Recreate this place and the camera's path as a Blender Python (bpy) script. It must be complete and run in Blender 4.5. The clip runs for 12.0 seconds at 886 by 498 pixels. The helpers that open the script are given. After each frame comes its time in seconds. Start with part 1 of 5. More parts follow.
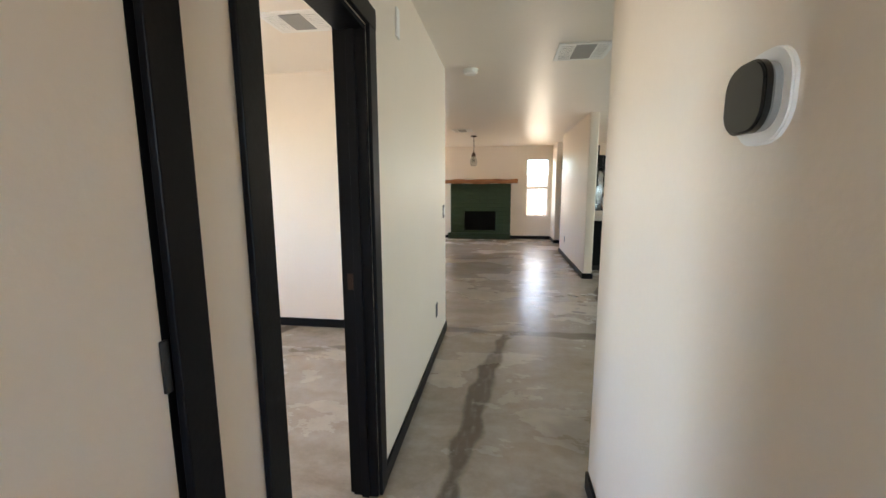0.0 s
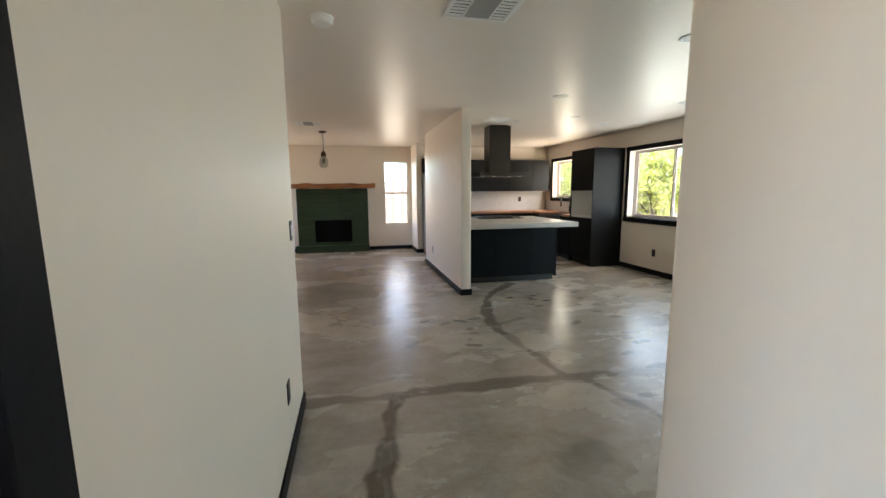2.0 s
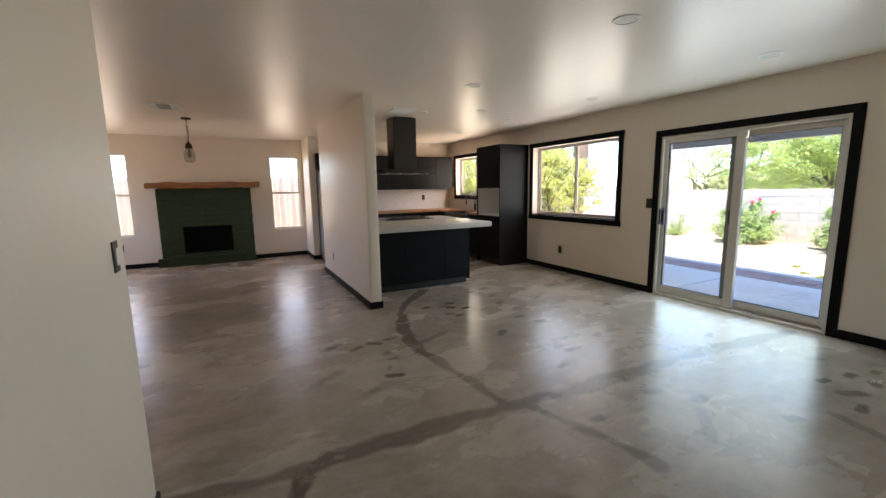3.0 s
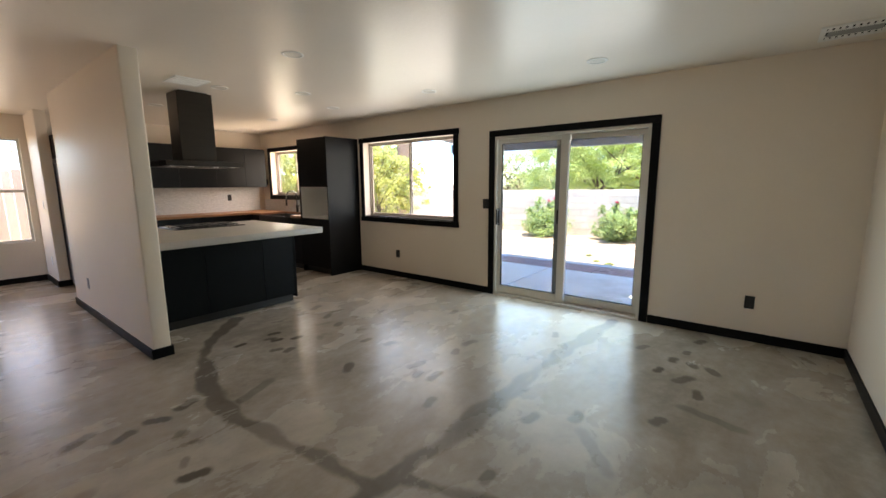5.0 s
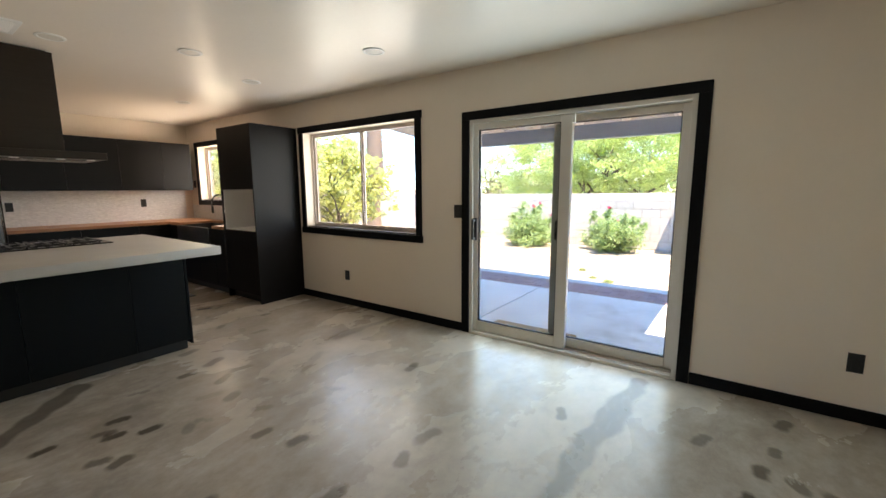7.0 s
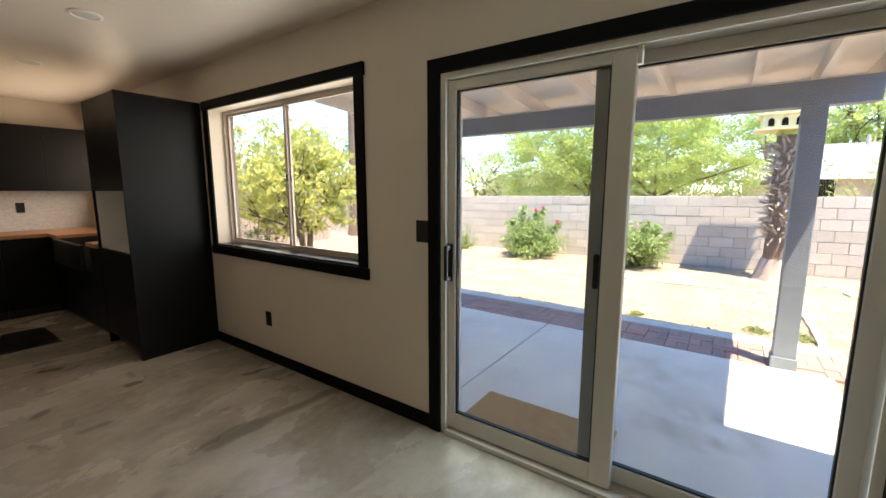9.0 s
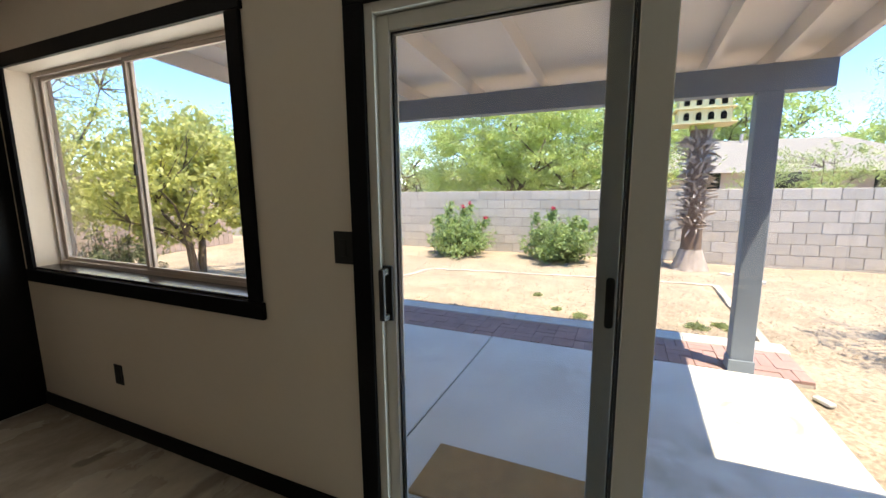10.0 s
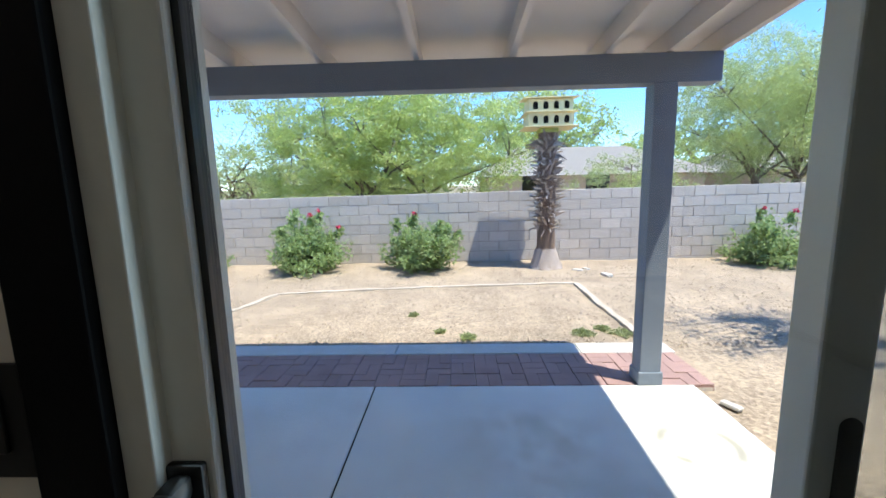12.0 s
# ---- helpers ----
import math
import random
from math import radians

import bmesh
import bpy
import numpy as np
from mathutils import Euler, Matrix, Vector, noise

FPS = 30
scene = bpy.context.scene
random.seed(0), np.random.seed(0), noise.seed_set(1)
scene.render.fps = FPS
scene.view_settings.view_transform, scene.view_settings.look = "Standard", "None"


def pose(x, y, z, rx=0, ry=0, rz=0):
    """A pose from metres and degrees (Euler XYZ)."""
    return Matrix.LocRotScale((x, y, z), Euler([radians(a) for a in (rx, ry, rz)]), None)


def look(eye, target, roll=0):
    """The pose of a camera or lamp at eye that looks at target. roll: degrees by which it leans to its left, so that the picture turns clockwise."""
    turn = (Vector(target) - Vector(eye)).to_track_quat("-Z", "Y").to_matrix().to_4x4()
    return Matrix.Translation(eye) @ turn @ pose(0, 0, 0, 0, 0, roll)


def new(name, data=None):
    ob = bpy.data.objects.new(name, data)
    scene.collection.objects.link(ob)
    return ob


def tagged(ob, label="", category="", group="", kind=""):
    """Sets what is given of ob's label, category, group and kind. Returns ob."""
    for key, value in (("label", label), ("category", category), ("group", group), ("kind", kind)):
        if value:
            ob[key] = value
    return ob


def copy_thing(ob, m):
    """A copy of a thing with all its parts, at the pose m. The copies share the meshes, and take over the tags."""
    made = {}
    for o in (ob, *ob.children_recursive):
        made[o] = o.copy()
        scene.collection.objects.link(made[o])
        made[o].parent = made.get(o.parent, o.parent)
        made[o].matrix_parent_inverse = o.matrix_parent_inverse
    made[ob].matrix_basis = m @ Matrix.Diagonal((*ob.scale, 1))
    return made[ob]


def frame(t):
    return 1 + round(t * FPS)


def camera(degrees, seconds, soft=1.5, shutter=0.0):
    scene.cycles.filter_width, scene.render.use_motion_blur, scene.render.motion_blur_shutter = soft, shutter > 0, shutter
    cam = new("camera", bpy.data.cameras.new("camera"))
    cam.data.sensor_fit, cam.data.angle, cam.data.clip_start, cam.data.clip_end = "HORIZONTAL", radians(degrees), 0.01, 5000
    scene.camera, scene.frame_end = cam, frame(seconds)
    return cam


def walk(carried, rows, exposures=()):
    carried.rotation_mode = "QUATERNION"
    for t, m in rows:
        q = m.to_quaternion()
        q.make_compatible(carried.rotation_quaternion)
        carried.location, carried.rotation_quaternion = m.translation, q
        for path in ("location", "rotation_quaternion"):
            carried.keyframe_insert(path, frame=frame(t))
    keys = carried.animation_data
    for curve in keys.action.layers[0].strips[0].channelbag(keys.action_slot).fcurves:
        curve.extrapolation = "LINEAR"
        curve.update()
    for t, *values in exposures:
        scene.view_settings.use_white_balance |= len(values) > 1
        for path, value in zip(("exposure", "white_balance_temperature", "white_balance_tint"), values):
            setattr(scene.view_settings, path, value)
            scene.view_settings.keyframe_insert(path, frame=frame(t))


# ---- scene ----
cam = camera(95.0, 12.0)
PATH = [
    (0, (-0.096, -0.193, 1.415), (-0.38, 1.763, 1.111), -0.2),
    (0.5, (-0.242, -0.023, 1.419), (-0.223, 1.95, 1.089), -0.3),
    (1, (-0.272, 0.228, 1.406), (-0.128, 2.197, 1.085), -0.3),
    (1.5, (-0.254, 0.602, 1.426), (-0.009, 2.565, 1.134), -0.3),
    (2, (-0.277, 0.974, 1.416), (0.159, 2.905, 1.133), -0.4),
    (2.5, (-0.292, 1.311, 1.431), (0.36, 3.18, 1.144), -0.7),
    (3, (-0.222, 1.615, 1.428), (0.682, 3.374, 1.129), -0.9),
    (3.5, (-0.153, 1.828, 1.427), (0.998, 3.433, 1.115), -0.8),
    (5.5, (0.326, 2.43, 1.435), (1.929, 3.585, 1.127), -0.3),
    (6, (0.625, 2.577, 1.408), (2.251, 3.703, 1.107), -0.3),
    (6.5, (0.974, 2.815, 1.424), (2.61, 3.927, 1.13), -0.2),
    (7, (1.358, 2.979, 1.396), (2.97, 4.126, 1.104), -0.3),
    (9, (2.817, 3.712, 1.421), (4.436, 4.849, 1.129), -0.0),
    (9.5, (3.139, 3.972, 1.416), (4.856, 4.954, 1.119), -0.2),
    (10, (3.388, 4.171, 1.417), (5.196, 4.967, 1.103), -0.5),
    (10.5, (3.661, 4.335, 1.431), (5.552, 4.899, 1.106), -1.0),
    (11, (3.88, 4.467, 1.425), (5.82, 4.822, 1.095), -1.1),
    (11.5, (4.101, 4.614, 1.416), (6.068, 4.79, 1.098), -1.3),
    (12, (4.261, 4.655, 1.41), (6.237, 4.722, 1.104), -1.3),
]
EXPOSURES = [(0.0, 4.6, 7300, 8), (0.6, 4.85, 7300, 8), (1.5, 4.35, 7100, 8), (2.3, 4.25, 7000, 9), (3.5, 3.7, 7700, 18), (5.5, 3.95, 7700, 14), (7.0, 4.0, 7700, 14), (9.0, 3.4, 8400, 14), (10.0, 2.9, 7800, 13), (11.0, 2.5, 6600, 9), (12.0, 2.5, 6600, 9)]
walk(cam, [(t, look(eye, target, roll)) for t, eye, target, roll in PATH], EXPOSURES)


# ---- world, sun ----
SUN = Vector((0.18, 0.325, -1.0)).normalized()
world = bpy.data.worlds.new("sky")
scene.world = world
world.use_nodes = True
wn = world.node_tree.nodes
sky = wn.new("ShaderNodeTexSky")
sky.sky_type, sky.sun_disc = "NISHITA", False
sky.sun_elevation, sky.sun_rotation = radians(69.6), radians(209)
sky.altitude, sky.air_density, sky.dust_density, sky.ozone_density = 800, 0.7, 0.0, 6.0
wn["Background"].inputs[1].default_value = 0.15
tone = wn.new("ShaderNodeHueSaturation")
tone.inputs["Saturation"].default_value = 1.12
world.node_tree.links.new(sky.outputs[0], tone.inputs["Color"])
world.node_tree.links.new(tone.outputs[0], wn["Background"].inputs[0])
sun_data = bpy.data.lights.new("sun", "SUN")
sun_data.energy, sun_data.angle, sun_data.color = 2.35, radians(0.53), (1.0, 0.95, 0.88)
sun_lamp = new("sun", sun_data)
sun_lamp.matrix_basis = look((0, 0, 30), Vector((0, 0, 30)) + SUN)


def opening_fill(name, at, towards, width, height, watts, color=(1.0, 0.97, 0.92)):
    """An added lamp in one opening, brightening the room beyond the daylight that enters."""
    data = bpy.data.lights.new(name, "AREA")
    data.shape, data.size, data.size_y, data.energy, data.color = "RECTANGLE", width, height, watts, color
    new(name, data).matrix_basis = look(at, Vector(at) + Vector(towards))


SKYLIT, NEUTRAL, WARM = (0.60, 0.84, 1.0), (0.95, 0.97, 1.0), (1.0, 0.86, 0.74)
# added fill lamps standing in for light of the sky and sunlit yard
opening_fill("patio_door_daylight", (4.642, 4.11, 1.02), (-1, 0, 0), 1.68, 1.88, 2.3, SKYLIT)
opening_fill("dining_window_daylight", (4.81, 6.556, 1.51), (-1, 0, 0), 1.72, 1.1, 2.2, NEUTRAL)
opening_fill("kitchen_window_daylight", (4.81, 9.58, 1.66), (-1, 0, 0), 1.36, 0.8, 2.8, WARM)
opening_fill("fireside_window_daylight", (0.825, 11.13, 1.37), (0, -1, 0), 0.52, 1.44, 0.75, WARM)
opening_fill("fireside_window_daylight", (-2.18, 11.13, 1.37), (0, -1, 0), 0.52, 1.44, 0.75, WARM)
# unseen openings: bedroom's is inferred, the living and corridor ones added for light
opening_fill("living_window_daylight", (-4.43, 10.1, 1.35), (1, 0, 0), 1.1, 1.4, 1.2, WARM)
opening_fill("bedroom_window_daylight", (-4.43, 0.9, 1.45), (1, 0, 0), 1.3, 1.2, 2.4, NEUTRAL)
opening_fill("corridor_window_daylight", (-0.15, -2.73, 1.5), (0, 1, 0), 0.5, 1.1, 0.62, NEUTRAL)



# ---- materials ----
def mat(name, color, rough=0.6, metal=0.0, var=0.1, scale=5.0, bump=0.1, bscale=80.0, stretch=(1, 1, 1), spec=0.5, piece=0.0, coat=0.0, rvar=0.08, crisp=0.62, grain=0.35):
    """A surface with variation at two scales, grain and, for pieces, a tone of each one's own."""
    m = bpy.data.materials.new(name)
    m.use_nodes = True
    n, l = m.node_tree.nodes, m.node_tree.links
    bsdf = n["Principled BSDF"]
    geo = n.new("ShaderNodeNewGeometry")
    mp = n.new("ShaderNodeMapping")
    mp.inputs["Scale"].default_value = stretch
    l.new(geo.outputs["Position"], mp.inputs[0])
    big, small = n.new("ShaderNodeTexNoise"), n.new("ShaderNodeTexNoise")
    big.inputs["Scale"].default_value, big.inputs["Detail"].default_value, big.inputs["Roughness"].default_value = scale, 8, crisp
    small.inputs["Scale"].default_value, small.inputs["Detail"].default_value = bscale, 3
    l.new(mp.outputs[0], big.inputs["Vector"])
    l.new(mp.outputs[0], small.inputs["Vector"])
    add = n.new("ShaderNodeMath")
    add.operation = "MULTIPLY_ADD"
    add.inputs[1].default_value = grain
    l.new(small.outputs["Fac"], add.inputs[0])
    l.new(big.outputs["Fac"], add.inputs[2])
    src = add.outputs[0]
    if piece:
        info = n.new("ShaderNodeObjectInfo")
        p = n.new("ShaderNodeMath")
        p.operation = "MULTIPLY_ADD"
        p.inputs[1].default_value = piece
        l.new(info.outputs["Random"], p.inputs[0])
        l.new(src, p.inputs[2])
        src = p.outputs[0]
    ramp = n.new("ShaderNodeMapRange")
    ramp.inputs["From Min"].default_value, ramp.inputs["From Max"].default_value = 0.175 + grain * 0.5, 0.825 + grain * 0.5 + piece
    l.new(src, ramp.inputs["Value"])
    mix = n.new("ShaderNodeMix")
    mix.data_type = "RGBA"
    mix.inputs["A"].default_value = (*[c * (1 - var) for c in color], 1)
    mix.inputs["B"].default_value = (*[min(1, c * (1 + var)) for c in color], 1)
    l.new(ramp.outputs[0], mix.inputs["Factor"])
    l.new(mix.outputs["Result"], bsdf.inputs["Base Color"])
    rr = n.new("ShaderNodeMapRange")
    rr.inputs["To Min"].default_value, rr.inputs["To Max"].default_value = max(0.02, rough - rvar), min(1, rough + rvar)
    l.new(big.outputs["Fac"], rr.inputs["Value"])
    l.new(rr.outputs[0], bsdf.inputs["Roughness"])
    bsdf.inputs["Metallic"].default_value = metal
    bsdf.inputs["Specular IOR Level"].default_value = spec
    bsdf.inputs["Coat Weight"].default_value = coat
    if bump:
        b = n.new("ShaderNodeBump")
        b.inputs["Strength"].default_value, b.inputs["Distance"].default_value = bump, 0.004
        l.new(small.outputs["Fac"], b.inputs["Height"])
        l.new(b.outputs[0], bsdf.inputs["Normal"])
    return m


def glass_pane(name):
    m = bpy.data.materials.new(name)
    m.use_nodes = True
    n, l = m.node_tree.nodes, m.node_tree.links
    out = n["Material Output"]
    lw, pw, ma = n.new("ShaderNodeLayerWeight"), n.new("ShaderNodeMath"), n.new("ShaderNodeMath")
    tr, gl, mx = n.new("ShaderNodeBsdfTransparent"), n.new("ShaderNodeBsdfGlossy"), n.new("ShaderNodeMixShader")
    tr.inputs[0].default_value = (0.745, 0.765, 0.76, 1)
    gl.inputs["Roughness"].default_value = 0.01
    pw.operation, ma.operation = "POWER", "MULTIPLY_ADD"
    pw.inputs[1].default_value = 5.0
    ma.inputs[1].default_value, ma.inputs[2].default_value = 0.9, 0.03
    lw.inputs["Blend"].default_value = 0.5
    l.new(lw.outputs["Facing"], pw.inputs[0])
    l.new(pw.outputs[0], ma.inputs[0])
    l.new(ma.outputs[0], mx.inputs[0])
    l.new(tr.outputs[0], mx.inputs[1])
    l.new(gl.outputs[0], mx.inputs[2])
    l.new(mx.outputs[0], out.inputs[0])
    return m


def leaf_mat(name, color, var=0.55):
    m = mat(name, color, rough=0.55, var=var, scale=1.6, bump=0.0, bscale=25)
    n, l = m.node_tree.nodes, m.node_tree.links
    bsdf = n["Principled BSDF"]
    tl, mx = n.new("ShaderNodeBsdfTranslucent"), n.new("ShaderNodeMixShader")
    tl.inputs[0].default_value = (*[min(1, c * 1.5) for c in color], 1)
    mx.inputs[0].default_value = 0.45
    l.new(bsdf.outputs[0], mx.inputs[1])
    l.new(tl.outputs[0], mx.inputs[2])
    l.new(mx.outputs[0], n["Material Output"].inputs[0])
    return m


WALL = mat("wall_paint", (0.80, 0.71, 0.60), rough=0.46, var=0.03, scale=1.5, bump=0.2, bscale=45, rvar=0.05)
CEIL = mat("ceiling_paint", (0.83, 0.755, 0.665), rough=0.33, spec=0.5, var=0.03, scale=1.2, bump=0.25, bscale=35, rvar=0.06)
BLACK = mat("black_trim_paint", (0.006, 0.006, 0.007), rough=0.42, var=0.25, scale=4, bump=0.12, bscale=60, spec=0.10)
GLOSS_BLACK = mat("gloss_black_sill_paint", (0.012, 0.012, 0.013), rough=0.22, var=0.2, scale=4, bump=0.05, bscale=60, spec=0.6)
CABINET = mat("black_cabinet_laminate", (0.005, 0.005, 0.0055), rough=0.40, var=0.12, scale=2, bump=0.04, bscale=150, spec=0.20)
TEAL = mat("island_cabinet_laminate", (0.0045, 0.006, 0.007), rough=0.45, var=0.12, scale=2, bump=0.04, bscale=150, spec=0.10)
VINYL = mat("cream_vinyl", (0.68, 0.65, 0.585), rough=0.38, var=0.05, scale=3, bump=0.03)
ALU = mat("bare_aluminium", (0.58, 0.49, 0.43), rough=0.45, metal=0.2, var=0.1, bump=0.05)
WHITE = mat("white_plastic", (0.86, 0.85, 0.82), rough=0.4, var=0.03, bump=0.02)
DARK_PLASTIC = mat("black_plastic", (0.012, 0.012, 0.012), rough=0.35, var=0.2, bump=0.03)
GREY_VENT = mat("vent_grey_metal", (0.30, 0.30, 0.29), rough=0.5, var=0.1, bump=0.03)
SLOT = mat("dark_slot", (0.02, 0.02, 0.02), rough=0.8, var=0.2)
CONCRETE = mat("worktop_concrete", (0.46, 0.44, 0.41), rough=0.38, var=0.12, scale=4, bump=0.08, bscale=120)
BUTCHER = mat("butcher_block", (0.36, 0.17, 0.08), rough=0.42, var=0.35, scale=7, bump=0.08, stretch=(0.5, 8, 8), bscale=30)
STAINLESS = mat("dark_stainless", (0.042, 0.034, 0.028), rough=0.36, metal=0.9, var=0.1, scale=3, bump=0.03, stretch=(1, 1, 14), bscale=40)
STEEL = mat("brushed_steel", (0.20, 0.195, 0.185), rough=0.24, metal=1.0, var=0.06, bump=0.0, stretch=(1, 1, 14))
BLACK_GLASS = mat("black_glass", (0.01, 0.01, 0.011), rough=0.08, var=0.1, bump=0.0)
SPLASH = mat("skim_coat_backsplash", (0.68, 0.675, 0.66), rough=0.45, var=0.26, scale=11, bump=0.4, bscale=26, stretch=(1, 1, 3), crisp=0.8, grain=0.6)
GREEN = mat("green_brick_paint", (0.015, 0.034, 0.007), rough=0.5, var=0.18, scale=6, bump=0.5, bscale=70, piece=0.3)
GREEN_JOINT = mat("green_mortar_paint", (0.012, 0.027, 0.006), rough=0.6, var=0.15, bump=0.4)
# matt black of the firebox, the slab joint and the nest holes' painted shade
MATT_BLACK = mat("soot", (0.006, 0.006, 0.006), rough=0.95, var=0.4, spec=0.05)
MANTEL = mat("mantel_wood", (0.30, 0.12, 0.04), rough=0.4, var=0.85, scale=3.2, bump=0.2, stretch=(0.7, 5, 6), bscale=18)
GLASS = glass_pane("window_glass")
BRONZE = mat("aged_bronze", (0.05, 0.03, 0.02), rough=0.4, metal=0.8, var=0.2)
STUCCO = mat("pink_stucco", (0.60, 0.47, 0.40), rough=0.85, var=0.06, bump=0.5, bscale=60)
SOFFIT = mat("patio_roof_paint", (0.80, 0.745, 0.69), rough=0.7, var=0.06, scale=2, bump=0.1)
BEAM = mat("blue_grey_beam_paint", (0.22, 0.26, 0.31), rough=0.6, var=0.1, scale=3, bump=0.2, stretch=(4, 1, 4), bscale=30)
SLAB = mat("patio_concrete", (0.71, 0.695, 0.65), rough=0.85, var=0.2, scale=1.6, bump=0.04, bscale=60)
PAVER = mat("red_paver", (0.36, 0.225, 0.20), rough=0.85, var=0.22, scale=6, bump=0.4, bscale=90, piece=0.5)
n, l = SLAB.node_tree.nodes, SLAB.node_tree.links
old = n["Principled BSDF"].inputs["Base Color"].links[0].from_socket
geo = n.new("ShaderNodeNewGeometry")
nz = n.new("ShaderNodeTexNoise")
nz.inputs["Scale"].default_value, nz.inputs["Detail"].default_value = 5.0, 6
l.new(geo.outputs["Position"], nz.inputs["Vector"])
mask = None
for centre, radius, width, depth in (((6.45, 3.27, -0.1), 0.20, 0.05, 0.9), ((6.15, 3.35, -0.1), 0.22, 0.07, 0.6), ((5.75, 3.75, -0.1), 0.12, 0.34, 0.55), ((6.5, 4.2, -0.1), 0.1, 0.5, 0.4)):
    dist, span = n.new("ShaderNodeVectorMath"), n.new("ShaderNodeMapRange")
    dist.operation, dist.inputs[1].default_value = "DISTANCE", centre
    l.new(geo.outputs["Position"], dist.inputs[0])
    diff, ab = n.new("ShaderNodeMath"), n.new("ShaderNodeMath")
    diff.operation, ab.operation = "SUBTRACT", "ABSOLUTE"
    diff.inputs[1].default_value = radius
    l.new(dist.outputs["Value"], diff.inputs[0])
    l.new(diff.outputs[0], ab.inputs[0])
    span.inputs["From Min"].default_value, span.inputs["From Max"].default_value = width, width * 0.2
    span.inputs["To Min"].default_value, span.inputs["To Max"].default_value = 0.0, depth
    l.new(ab.outputs[0], span.inputs["Value"])
    if mask is None:
        mask = span.outputs[0]
    else:
        mx = n.new("ShaderNodeMath")
        mx.operation = "MAXIMUM"
        l.new(mask, mx.inputs[0])
        l.new(span.outputs[0], mx.inputs[1])
        mask = mx.outputs[0]
cut = n.new("ShaderNodeMapRange")
cut.inputs["From Min"].default_value, cut.inputs["From Max"].default_value = 0.38, 0.60
l.new(nz.outputs["Fac"], cut.inputs["Value"])
fac = n.new("ShaderNodeMath")
fac.operation = "MULTIPLY"
l.new(mask, fac.inputs[0])
l.new(cut.outputs[0], fac.inputs[1])
soil = n.new("ShaderNodeMix")
soil.data_type, soil.blend_type = "RGBA", "MULTIPLY"
soil.inputs["B"].default_value = (0.50, 0.46, 0.40, 1)
l.new(fac.outputs[0], soil.inputs["Factor"])
l.new(old, soil.inputs["A"])
l.new(soil.outputs["Result"], n["Principled BSDF"].inputs["Base Color"])
KERB = mat("kerb_concrete", (0.58, 0.55, 0.50), rough=0.88, var=0.12, scale=4, bump=0.4, bscale=60)
EDGING = mat("dusty_edging_concrete", (0.50, 0.435, 0.355), rough=0.95, var=0.4, scale=3, bump=0.8, bscale=40, crisp=0.8)
DIRT = mat("desert_dirt", (0.36, 0.278, 0.20), rough=0.95, var=0.75, scale=1.5, bump=1.0, bscale=34, crisp=0.88, grain=0.8)
GRAVEL = mat("mixed_gravel", (0.38, 0.30, 0.225), rough=0.95, var=0.75, scale=30, bump=0.2)
BLOCK = mat("concrete_block", (0.54, 0.49, 0.435), rough=0.9, var=0.16, scale=4, bump=0.5, bscale=50, piece=0.8)
MORTAR = mat("block_mortar", (0.27, 0.245, 0.22), rough=0.95, var=0.1, bump=0.5)
BARK = mat("grey_brown_bark", (0.13, 0.095, 0.07), rough=0.9, var=0.4, scale=8, bump=0.8, stretch=(3, 3, 1), bscale=40)
PALM_BARK = mat("palm_bark", (0.17, 0.115, 0.085), rough=0.92, var=0.4, scale=10, bump=0.8, bscale=50)
HUSK = mat("palm_husk", (0.36, 0.30, 0.26), rough=0.9, var=0.6, scale=9, bump=0.5, piece=0.5)
BIRDHOUSE = mat("cream_birdhouse_paint", (0.76, 0.66, 0.36), rough=0.6, var=0.06, bump=0.1)
GREEN_PAINT = mat("green_trim_paint", (0.38, 0.46, 0.12), rough=0.6, var=0.1)
COIR = mat("coir_mat", (0.42, 0.25, 0.11), rough=1.0, var=0.25, scale=12, bump=1.0, bscale=220)
SHINGLE = mat("grey_shingle", (0.26, 0.238, 0.222), rough=0.9, var=0.15, scale=2, bump=0.5, stretch=(1, 6, 6))
FENCE = mat("weathered_fence_wood", (0.42, 0.32, 0.27), rough=0.85, var=0.3, scale=5, bump=0.3, stretch=(6, 6, 1), piece=0.5)
MESQUITE = leaf_mat("mesquite_leaf", (0.40, 0.475, 0.175))
PALOVERDE = leaf_mat("palo_verde_leaf", (0.40, 0.46, 0.20))
CITRUS = leaf_mat("citrus_leaf", (0.44, 0.45, 0.16))
SHRUB = leaf_mat("rose_leaf", (0.27, 0.36, 0.15))
WEED = leaf_mat("weed_leaf", (0.36, 0.40, 0.20))
DRYSHRUB = leaf_mat("grey_green_leaf", (0.17, 0.19, 0.10))
PETAL = mat("pink_petal", (0.62, 0.03, 0.10), rough=0.6, var=0.2)


